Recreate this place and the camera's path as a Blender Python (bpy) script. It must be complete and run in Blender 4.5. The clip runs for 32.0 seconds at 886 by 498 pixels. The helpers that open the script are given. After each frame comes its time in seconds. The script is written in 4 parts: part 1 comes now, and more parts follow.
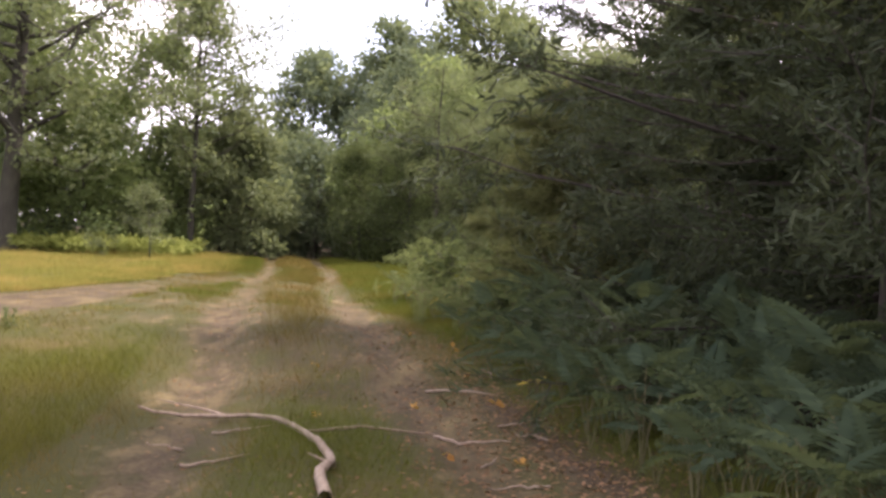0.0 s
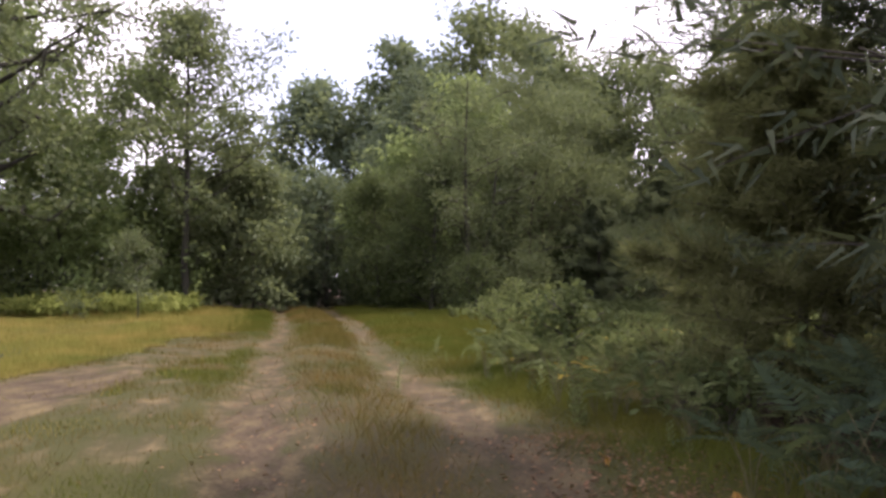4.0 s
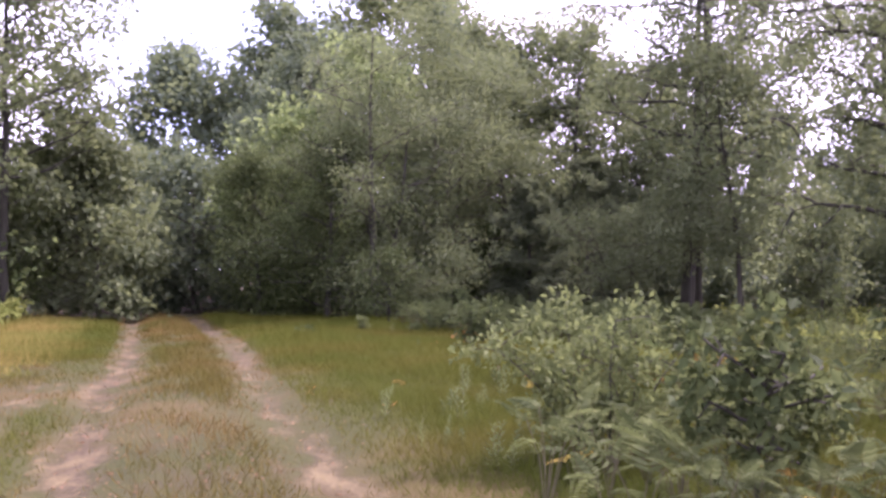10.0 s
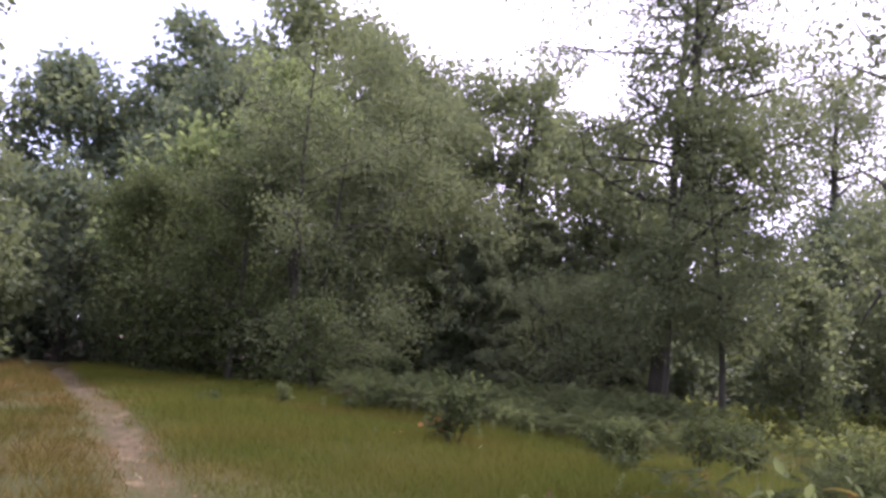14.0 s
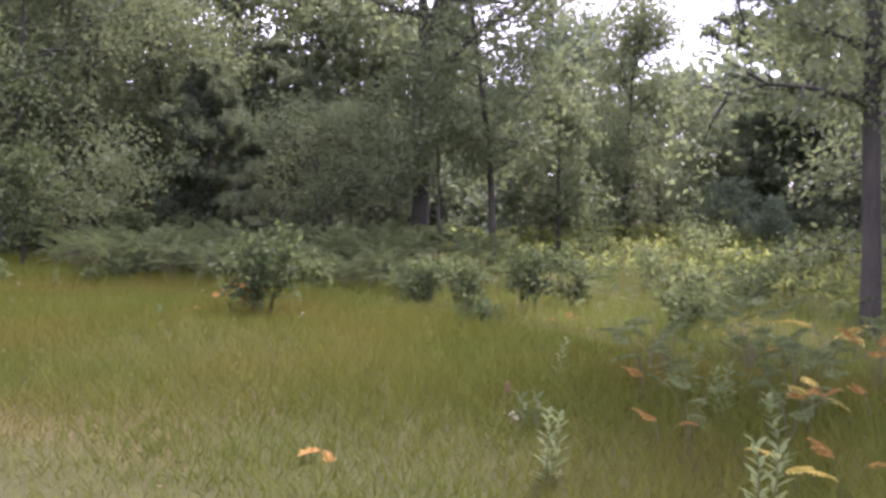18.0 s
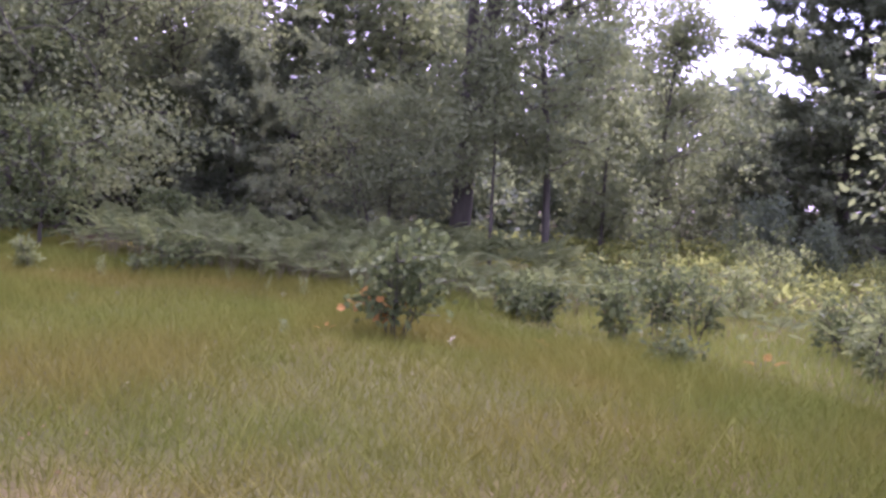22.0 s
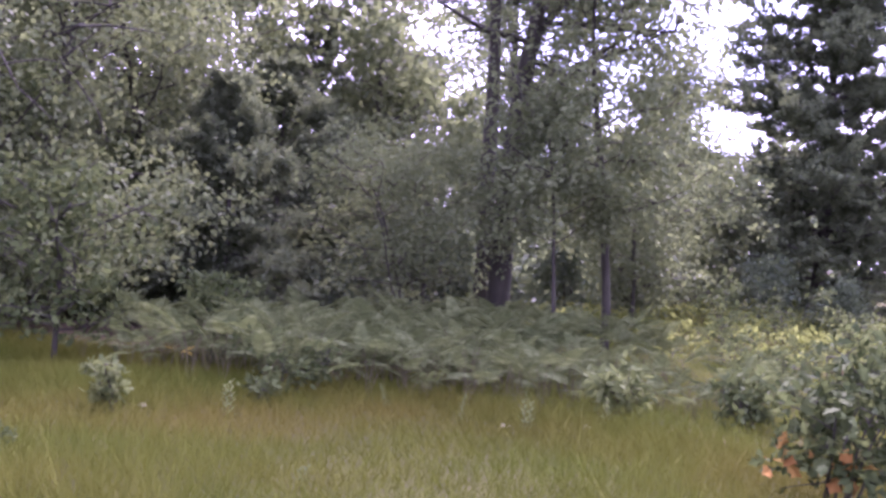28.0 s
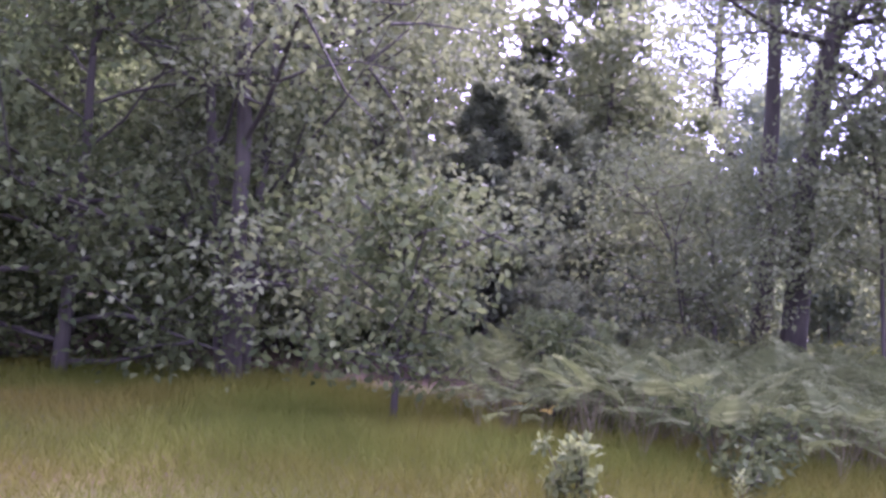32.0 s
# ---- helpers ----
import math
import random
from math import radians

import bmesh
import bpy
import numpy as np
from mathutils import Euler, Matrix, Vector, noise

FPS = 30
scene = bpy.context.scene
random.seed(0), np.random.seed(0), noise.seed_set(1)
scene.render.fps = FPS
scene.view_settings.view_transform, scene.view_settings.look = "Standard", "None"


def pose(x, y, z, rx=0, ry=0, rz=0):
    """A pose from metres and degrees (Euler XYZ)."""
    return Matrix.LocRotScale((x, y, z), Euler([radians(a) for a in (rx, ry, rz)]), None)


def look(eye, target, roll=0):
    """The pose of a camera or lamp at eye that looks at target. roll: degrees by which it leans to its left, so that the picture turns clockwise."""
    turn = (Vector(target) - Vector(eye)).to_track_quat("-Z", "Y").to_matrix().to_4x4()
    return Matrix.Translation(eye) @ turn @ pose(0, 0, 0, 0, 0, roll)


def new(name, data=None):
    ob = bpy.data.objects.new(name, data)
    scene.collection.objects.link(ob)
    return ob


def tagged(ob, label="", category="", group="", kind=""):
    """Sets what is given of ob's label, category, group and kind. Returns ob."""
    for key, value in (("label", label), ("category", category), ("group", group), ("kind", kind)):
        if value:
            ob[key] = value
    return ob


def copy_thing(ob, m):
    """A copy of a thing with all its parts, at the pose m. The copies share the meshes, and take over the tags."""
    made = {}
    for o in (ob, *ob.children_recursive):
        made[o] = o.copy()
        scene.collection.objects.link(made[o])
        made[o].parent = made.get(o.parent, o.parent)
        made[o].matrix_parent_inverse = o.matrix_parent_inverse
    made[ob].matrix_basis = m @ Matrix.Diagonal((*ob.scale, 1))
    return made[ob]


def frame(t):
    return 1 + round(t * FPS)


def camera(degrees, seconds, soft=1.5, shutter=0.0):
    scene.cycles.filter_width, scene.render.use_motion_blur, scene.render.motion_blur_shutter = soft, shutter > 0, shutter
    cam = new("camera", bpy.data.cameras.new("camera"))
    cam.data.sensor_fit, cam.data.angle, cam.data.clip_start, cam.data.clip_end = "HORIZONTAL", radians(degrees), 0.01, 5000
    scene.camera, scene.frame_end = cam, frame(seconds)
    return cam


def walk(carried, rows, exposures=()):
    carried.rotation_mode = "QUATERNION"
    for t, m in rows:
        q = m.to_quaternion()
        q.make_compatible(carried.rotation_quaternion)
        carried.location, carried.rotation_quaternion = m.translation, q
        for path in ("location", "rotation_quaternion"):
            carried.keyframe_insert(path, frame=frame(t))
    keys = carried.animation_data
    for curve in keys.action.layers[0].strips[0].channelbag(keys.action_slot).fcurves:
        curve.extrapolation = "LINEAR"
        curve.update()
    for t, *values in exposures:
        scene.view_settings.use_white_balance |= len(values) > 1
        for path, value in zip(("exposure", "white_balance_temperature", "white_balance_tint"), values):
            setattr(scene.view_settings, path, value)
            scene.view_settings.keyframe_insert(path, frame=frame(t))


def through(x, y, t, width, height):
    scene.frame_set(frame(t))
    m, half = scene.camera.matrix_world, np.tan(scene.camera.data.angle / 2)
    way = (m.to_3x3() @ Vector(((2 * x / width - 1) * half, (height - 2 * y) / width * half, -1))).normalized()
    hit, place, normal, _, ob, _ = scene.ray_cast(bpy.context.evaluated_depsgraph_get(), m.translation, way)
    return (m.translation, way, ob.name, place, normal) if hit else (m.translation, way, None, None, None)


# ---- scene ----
# Seconds, eye (x, y, z), heading to the left, tilt up, lean.
PATH = [
    (0, 0.00, 0.00, 1.40, -0.0, -0.6, 2.9),
    (0.5, -0.11, 0.72, 1.41, 2.7, 0.1, -0.6),
    (1, -0.42, 1.44, 1.41, 1.4, 3.8, -0.2),
    (1.5, -0.75, 2.16, 1.41, -2.2, 5.2, -0.8),
    (2, -1.03, 2.85, 1.42, 3.4, 7.9, 0.3),
    (2.5, -1.18, 3.59, 1.47, 0.6, 1.3, 0.7),
    (3, -1.33, 4.26, 1.49, 0.2, 3.0, 0.9),
    (3.5, -1.47, 4.90, 1.49, 0.5, 1.8, -0.2),
    (5.5, -1.93, 7.76, 1.21, -4.8, 2.4, 1.1),
    (6, -1.88, 8.47, 1.23, -3.8, 2.8, -2.0),
    (6.5, -1.87, 8.94, 1.23, -4.3, -1.0, -1.8),
    (7, -2.11, 9.52, 1.37, -10.5, 1.1, 1.9),
    (7.5, -2.24, 9.92, 1.36, -6.7, 0.8, -0.3),
    (8, -2.22, 10.60, 1.44, -6.4, 0.3, -0.8),
    (8.5, -2.31, 11.20, 1.45, -4.9, 1.2, -0.3),
    (9, -2.36, 11.68, 1.52, -6.5, 0.7, -2.4),
    (9.5, -2.38, 12.16, 1.55, -8.9, 0.6, -3.7),
    (10, -2.45, 12.70, 1.56, -8.4, 1.5, -0.4),
    (10.5, -2.49, 13.24, 1.61, -12.4, 0.9, -0.2),
    (11, -2.53, 13.80, 1.60, -11.5, 0.5, -1.3),
    (11.5, -2.57, 14.51, 1.60, -13.5, 2.0, 1.9),
    (12, -2.64, 15.07, 1.60, -13.1, 0.3, 0.5),
    (12.5, -2.73, 15.60, 1.67, -9.7, 1.5, -1.2),
    (13, -2.65, 16.22, 1.53, -11.9, 2.6, 3.2),
    (13.5, -2.93, 16.98, 1.49, -14.0, 4.5, 4.9),
    (15.5, -3.20, 18.97, 1.49, -19.8, 7.1, 0.4),
    (16, -3.28, 19.41, 1.47, -24.7, 6.0, 6.7),
    (16.5, -3.29, 19.80, 1.44, -21.8, 7.4, 4.0),
    (17, -3.24, 20.21, 1.47, -27.8, 9.0, 2.1),
    (17.5, -3.30, 20.55, 1.45, -35.3, 0.9, 1.3),
    (18, -3.39, 20.94, 1.45, -35.1, -3.8, -0.4),
    (18.5, -3.47, 21.31, 1.45, -30.9, -0.8, 4.4),
    (19, -3.52, 21.70, 1.42, -35.3, 1.1, 3.9),
    (19.5, -3.49, 22.09, 1.43, -34.5, 2.1, 1.2),
    (20, -3.56, 22.45, 1.43, -35.7, 2.4, 3.7),
    (20.5, -3.67, 22.81, 1.42, -36.5, 1.8, 4.9),
    (21, -3.73, 23.17, 1.42, -34.3, 0.2, 0.3),
    (21.5, -3.85, 23.53, 1.41, -36.9, -1.6, 2.6),
    (22, -3.98, 23.94, 1.41, -38.3, -3.9, 3.6),
    (22.5, -4.07, 24.34, 1.44, -33.1, -3.4, 1.0),
    (23, -4.21, 24.68, 1.46, -34.6, -0.7, 3.3),
    (23.5, -4.30, 25.08, 1.47, -41.0, -2.3, 3.6),
    (24, -4.25, 25.50, 1.47, -49.2, -1.9, 1.0),
    (24.5, -4.28, 25.96, 1.42, -45.4, -3.0, 3.6),
    (25, -4.34, 26.40, 1.41, -39.7, -4.9, 6.8),
    (25.5, -4.43, 26.85, 1.46, -35.5, -4.0, 2.1),
    (26, -4.60, 27.23, 1.48, -37.0, 1.9, 1.1),
    (26.5, -4.68, 27.57, 1.45, -39.9, -0.7, 2.5),
    (28.5, -4.76, 29.31, 1.44, -47.7, 0.6, 2.0),
    (29, -4.87, 29.75, 1.44, -37.6, 0.6, 2.3),
    (29.5, -4.99, 30.11, 1.46, -38.2, 4.0, 4.7),
    (30, -5.05, 30.46, 1.42, -38.7, -0.2, 2.2),
    (30.5, -5.12, 30.87, 1.46, -36.0, -0.3, 1.2),
    (31, -5.23, 31.29, 1.47, -42.1, 2.9, 3.8),
    (31.5, -5.24, 31.70, 1.45, -41.9, 1.9, 1.9),
    (32, -5.26, 32.17, 1.40, -38.9, 1.8, 2.6),
]


def eye_pose(x, y, z, yaw, pitch, roll):
    a, b = radians(yaw), radians(pitch)
    ahead = Vector((-math.sin(a) * math.cos(b), math.cos(a) * math.cos(b), math.sin(b)))
    return look((x, y, z), Vector((x, y, z)) + 4 * ahead, roll)


cam = camera(52.4, 32.0, soft=3.0)
EXPOSURES = [(0, 1.59, 6750, 30), (1, 1.13, 6700, 28), (1.5, 0.66, 6500, 25), (2, 0.24, 6250, 19), (2.5, 0.63, 6400, 24), (3, 0.98, 6450, 28), (3.5, 0.98, 6450, 29), (6, 1.42, 5920, 50), (7, 1.66, 5890, 51), (9, 1.76, 5820, 56), (13, 1.8, 5820, 55), (13.6, 1.52, 5820, 51), (15.5, 0.67, 5680, 29), (17.4, 0.77, 5680, 29), (18, 1.99, 5710, 47), (20, 1.93, 5560, 62), (20.5, 1.53, 5560, 63), (21, 1.63, 5510, 67), (22, 2.13, 5460, 68), (23, 2.64, 5290, 68), (24, 2.28, 5290, 68), (25, 2.31, 5370, 71), (26, 2.71, 5280, 73), (28.5, 2.17, 5420, 72), (29, 2.37, 5420, 72), (30, 2.27, 5420, 72), (31, 2.56, 5240, 78), (32, 2.56, 5240, 78)]
walk(cam, [(row[0], eye_pose(*row[1:])) for row in PATH], EXPOSURES)

# ---- sky and sun ----
SUN_HEADING, SUN_HEIGHT = 66, 57          # degrees clockwise from +y, and above the horizon
world = bpy.data.worlds.new("sky")
scene.world = world
world.use_nodes = True
wn = world.node_tree
sky = wn.nodes.new("ShaderNodeTexSky")
sky.sky_type = "NISHITA"
sky.sun_disc = False
sky.sun_elevation = radians(SUN_HEIGHT)
sky.sun_rotation = radians(SUN_HEADING)
sky.air_density, sky.dust_density, sky.ozone_density = 1.0, 1.2, 1.5
# Thin bright cloud over most of the sky, with blue showing through in places.
co = wn.nodes.new("ShaderNodeTexCoord")
flat = wn.nodes.new("ShaderNodeMapping")
flat.inputs["Scale"].default_value = (1.0, 1.0, 2.2)
wn.links.new(co.outputs["Generated"], flat.inputs[0])
cloud = wn.nodes.new("ShaderNodeTexNoise")
cloud.inputs["Scale"].default_value, cloud.inputs["Detail"].default_value = 1.7, 5.0
wn.links.new(flat.outputs[0], cloud.inputs["Vector"])
cover = wn.nodes.new("ShaderNodeMapRange")
cover.inputs["From Min"].default_value, cover.inputs["From Max"].default_value, cover.inputs["To Min"].default_value = 0.34, 0.62, 0.35
cover.inputs["To Max"].default_value = 1.22
wn.links.new(cloud.outputs[0], cover.inputs[0])
opening = wn.nodes.new("ShaderNodeVectorMath")
opening.operation = "DOT_PRODUCT"
opening.inputs[1].default_value = Vector((-0.07, 0.95, 0.24)).normalized()
wn.links.new(co.outputs["Generated"], opening.inputs[0])
blue = wn.nodes.new("ShaderNodeMapRange")
blue.inputs["From Min"].default_value, blue.inputs["From Max"].default_value = 0.972, 0.996
wn.links.new(opening.outputs["Value"], blue.inputs[0])
ragged = wn.nodes.new("ShaderNodeMath")
ragged.operation = "MULTIPLY_ADD"
ragged.inputs[1].default_value = -0.9
wn.links.new(blue.outputs[0], ragged.inputs[0])
wn.links.new(cover.outputs[0], ragged.inputs[2])
ragged.use_clamp = True
veil = wn.nodes.new("ShaderNodeMix")
veil.data_type = "RGBA"
veil.inputs[7].default_value = (7.3, 7.35, 7.6, 1)
wn.links.new(ragged.outputs[0], veil.inputs[0])
wn.links.new(sky.outputs[0], veil.inputs[6])
wn.links.new(veil.outputs[2], wn.nodes["Background"].inputs[0])
wn.nodes["Background"].inputs[1].default_value = 0.15
sun = new("sun", bpy.data.lights.new("sun", "SUN"))
sun.data.energy, sun.data.angle, sun.data.color = 3.9, radians(5.0), (1.0, 0.93, 0.82)
a, b = radians(SUN_HEADING), radians(SUN_HEIGHT)
sun.matrix_world = look((60 * math.sin(a) * math.cos(b), 60 * math.cos(a) * math.cos(b), 60 * math.sin(b)), (0, 0, 0))


# ---- materials ----
def material(name):
    m = bpy.data.materials.new(name)
    m.use_nodes = True
    m.node_tree.nodes.clear()
    return m, m.node_tree.nodes, m.node_tree.links


def ramp(nodes, links, source, stops):
    r = nodes.new("ShaderNodeValToRGB")
    el = r.color_ramp.elements
    while len(el) < len(stops):
        el.new(0.5)
    for e, (at, colour) in zip(el, stops):
        e.position, e.color = at, (*colour, 1)
    links.new(source, r.inputs[0])
    return r.outputs[0]


def mixed(nodes, links, factor, one, two, blend="MIX"):
    m = nodes.new("ShaderNodeMix")
    m.data_type, m.blend_type = "RGBA", blend
    for socket, value in ((m.inputs[0], factor), (m.inputs[6], one), (m.inputs[7], two)):
        if isinstance(value, (int, float)):
            socket.default_value = value
        elif isinstance(value, tuple):
            socket.default_value = (*value, 1)
        else:
            links.new(value, socket)
    return m.outputs[2]


def noise_tex(nodes, links, scale, detail=3.0, vector=None, rough=0.55):
    n = nodes.new("ShaderNodeTexNoise")
    n.inputs["Scale"].default_value, n.inputs["Detail"].default_value, n.inputs["Roughness"].default_value = scale, detail, rough
    if vector is not None:
        links.new(vector, n.inputs["Vector"])
    return n.outputs[0]


def leaf_material(name, dark, mid, light, through=0.35, gloss=0.45, patch=0.35, shine=0.05, yellow=0.45):
    """Leaf blades: colour varies leaf by leaf and in patches, light shines through."""
    m, nodes, links = material(name)
    geo = nodes.new("ShaderNodeNewGeometry")
    tone = ramp(nodes, links, geo.outputs["Random Per Island"], [(0.0, dark), (0.5, mid), (1.0, light)])
    patches = noise_tex(nodes, links, 0.9, 2.0, geo.outputs["Position"])
    tone = mixed(nodes, links, patch, tone, ramp(nodes, links, patches, [(0.3, dark), (0.7, light)]))
    body = nodes.new("ShaderNodeBsdfPrincipled")
    body.inputs["Roughness"].default_value = gloss
    body.inputs["Specular IOR Level"].default_value = shine
    links.new(tone, body.inputs["Base Color"])
    glow = nodes.new("ShaderNodeBsdfTranslucent")
    links.new(mixed(nodes, links, yellow, tone, (0.24, 0.29, 0.085)), glow.inputs["Color"])
    mix = nodes.new("ShaderNodeMixShader")
    mix.inputs[0].default_value = through
    out = nodes.new("ShaderNodeOutputMaterial")
    links.new(body.outputs[0], mix.inputs[1])
    links.new(glow.outputs[0], mix.inputs[2])
    links.new(mix.outputs[0], out.inputs[0])
    return m


def bark_material(name, dark, light, scale=6.0):
    m, nodes, links = material(name)
    co = nodes.new("ShaderNodeTexCoord")
    stretch = nodes.new("ShaderNodeMapping")
    stretch.inputs["Scale"].default_value = (3.0, 3.0, 0.5)
    links.new(co.outputs["Object"], stretch.inputs[0])
    ridges = noise_tex(nodes, links, scale, 5.0, stretch.outputs[0], 0.7)
    stains = noise_tex(nodes, links, 0.8, 2.0, co.outputs["Object"])
    tone = ramp(nodes, links, ridges, [(0.3, dark), (0.7, light)])
    tone = mixed(nodes, links, 0.35, tone, ramp(nodes, links, stains, [(0.35, dark), (0.65, (0.06, 0.062, 0.043))]))
    body = nodes.new("ShaderNodeBsdfPrincipled")
    body.inputs["Roughness"].default_value = 0.9
    links.new(tone, body.inputs["Base Color"])
    bump = nodes.new("ShaderNodeBump")
    bump.inputs["Strength"].default_value, bump.inputs["Distance"].default_value = 0.7, 0.02
    links.new(ridges, bump.inputs["Height"])
    links.new(bump.outputs[0], body.inputs["Normal"])
    out = nodes.new("ShaderNodeOutputMaterial")
    links.new(body.outputs[0], out.inputs[0])
    return m


def ground_material():
    """Sandy soil in the wheel tracks, grass thatch elsewhere, brown litter along the verge and under the trees."""
    m, nodes, links = material("ground")
    geo = nodes.new("ShaderNodeNewGeometry")
    where = geo.outputs["Position"]
    along = nodes.new("ShaderNodeMapping")
    along.inputs["Scale"].default_value = (1.0, 0.4, 1.0)
    links.new(where, along.inputs[0])
    big, mid_n, fine = (noise_tex(nodes, links, s, d, v, 0.62) for s, d, v in ((0.35, 3.0, where), (3.2, 5.0, along.outputs[0]), (26.0, 6.0, where)))

    def weight(name, low, high, spread):
        a = nodes.new("ShaderNodeAttribute")
        a.attribute_name = name
        add = nodes.new("ShaderNodeMath")
        add.operation = "MULTIPLY_ADD"
        add.inputs[1].default_value = spread
        links.new(mid_n, add.inputs[0])
        links.new(a.outputs["Fac"], add.inputs[2])
        r = nodes.new("ShaderNodeMapRange")
        r.inputs["From Min"].default_value, r.inputs["From Max"].default_value = low, high
        links.new(add.outputs[0], r.inputs[0])
        return r.outputs[0]

    # Thatch tone, kept darker to hold the shade between the grass blades.
    thatch = ramp(nodes, links, big, [(0.3, (0.026, 0.036, 0.007)), (0.52, (0.038, 0.042, 0.009)), (0.72, (0.085, 0.056, 0.02))])
    thatch = mixed(nodes, links, 0.45, thatch, ramp(nodes, links, fine, [(0.3, (0.018, 0.022, 0.006)), (0.7, (0.06, 0.05, 0.018))]))
    litter = ramp(nodes, links, fine, [(0.3, (0.018, 0.015, 0.009)), (0.55, (0.05, 0.036, 0.021)), (0.75, (0.11, 0.08, 0.048))])
    sand = ramp(nodes, links, mid_n, [(0.38, (0.03, 0.021, 0.013)), (0.5, (0.054, 0.039, 0.022)), (0.58, (0.084, 0.066, 0.031)), (0.7, (0.138, 0.113, 0.051))])
    sand = mixed(nodes, links, 0.4, sand, ramp(nodes, links, fine, [(0.38, (0.026, 0.019, 0.011)), (0.62, (0.1, 0.08, 0.042))]))
    tone = mixed(nodes, links, weight("litter", 0.8, 1.15, 0.7), thatch, litter)
    tone = mixed(nodes, links, weight("bare", 1.12, 1.45, 1.5), tone, sand)
    body = nodes.new("ShaderNodeBsdfPrincipled")
    body.inputs["Roughness"].default_value, body.inputs["Specular IOR Level"].default_value = 0.95, 0.15
    links.new(tone, body.inputs["Base Color"])
    bump = nodes.new("ShaderNodeBump")
    bump.inputs["Strength"].default_value, bump.inputs["Distance"].default_value = 0.8, 0.03
    links.new(mixed(nodes, links, 0.5, fine, mid_n), bump.inputs["Height"])
    links.new(bump.outputs[0], body.inputs["Normal"])
    out = nodes.new("ShaderNodeOutputMaterial")
    links.new(body.outputs[0], out.inputs[0])
    return m


def grass_material(name, green, olive, straw, dry=0.5):
    m, nodes, links = material(name)
    geo = nodes.new("ShaderNodeNewGeometry")
    blade = geo.outputs["Random Per Island"]
    patches = noise_tex(nodes, links, 0.45, 3.0, geo.outputs["Position"])
    one = ramp(nodes, links, blade, [(0.0, green), (0.6, olive), (1.0, straw)])
    two = ramp(nodes, links, patches, [(0.35, green), (0.5, olive), (0.68, straw)])
    tone = mixed(nodes, links, dry, one, two)
    body = nodes.new("ShaderNodeBsdfPrincipled")
    body.inputs["Roughness"].default_value, body.inputs["Specular IOR Level"].default_value = 0.8, 0.06
    links.new(tone, body.inputs["Base Color"])
    glow = nodes.new("ShaderNodeBsdfTranslucent")
    links.new(tone, glow.inputs["Color"])
    mix = nodes.new("ShaderNodeMixShader")
    mix.inputs[0].default_value = 0.28
    out = nodes.new("ShaderNodeOutputMaterial")
    links.new(body.outputs[0], mix.inputs[1])
    links.new(glow.outputs[0], mix.inputs[2])
    links.new(mix.outputs[0], out.inputs[0])
    return m


GROUND = ground_material()
BARK = bark_material("oak_bark", (0.013, 0.012, 0.008), (0.05, 0.046, 0.028))
PINE_BARK = bark_material("pine_bark", (0.016, 0.013, 0.011), (0.06, 0.046, 0.038))
DEAD_WOOD = bark_material("weathered_wood", (0.14, 0.10, 0.075), (0.36, 0.28, 0.21), 9.0)
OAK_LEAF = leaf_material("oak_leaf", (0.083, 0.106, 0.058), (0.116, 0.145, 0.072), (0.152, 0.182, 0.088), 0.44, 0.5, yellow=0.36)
# Light green foliage; also stands in for sunshine on the western oaks.
SUN_LEAF = leaf_material("light_and_sunlit_leaf", (0.12, 0.172, 0.07), (0.16, 0.22, 0.086), (0.21, 0.272, 0.108), 0.55)
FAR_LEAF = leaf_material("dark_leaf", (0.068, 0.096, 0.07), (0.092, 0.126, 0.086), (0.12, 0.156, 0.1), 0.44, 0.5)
# Needles set extra dark for the deep shade of the lane's pines.
SHADE_NEEDLE = leaf_material("shaded_pine_needle", (0.02, 0.03, 0.019), (0.034, 0.046, 0.028), (0.06, 0.072, 0.04), 0.16, 0.65)
# Needle colour of the distant pines, lifted in place of haze.
HAZE_NEEDLE = leaf_material("hazy_pine_needle", (0.06, 0.08, 0.05), (0.086, 0.11, 0.064), (0.125, 0.15, 0.082), 0.45, 0.6, yellow=0.25)
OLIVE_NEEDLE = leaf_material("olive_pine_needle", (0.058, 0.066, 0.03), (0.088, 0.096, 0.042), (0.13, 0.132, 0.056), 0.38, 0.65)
SHRUB_LEAF = leaf_material("shrub_leaf", (0.075, 0.1, 0.042), (0.11, 0.14, 0.054), (0.155, 0.185, 0.07), 0.46, 0.6, shine=0.05, yellow=0.35)
SPROUT_SHADE_LEAF = leaf_material("oak_sprout_and_shade_leaf", (0.029, 0.046, 0.018), (0.051, 0.074, 0.026), (0.104, 0.132, 0.05), 0.4, 0.6, shine=0.05, yellow=0.18)
# Bracken colour darkened to carry the shade under the pines.
SHADE_FERN = leaf_material("shaded_fern_frond", (0.02, 0.036, 0.025), (0.033, 0.054, 0.034), (0.056, 0.083, 0.049), 0.32, 0.65)
# Yellower, brighter copy of the frond colour that carries sun on open beds.
SUN_FERN = leaf_material("sunlit_fern", (0.12, 0.155, 0.036), (0.18, 0.21, 0.05), (0.25, 0.27, 0.075), 0.5, 0.6)
RUST = leaf_material("withered_fern", (0.14, 0.06, 0.02), (0.26, 0.125, 0.036), (0.38, 0.215, 0.062), 0.35, 0.7)
YELLOW = leaf_material("yellowing_fern", (0.30, 0.22, 0.04), (0.42, 0.32, 0.07), (0.52, 0.43, 0.12), 0.35, 0.6)
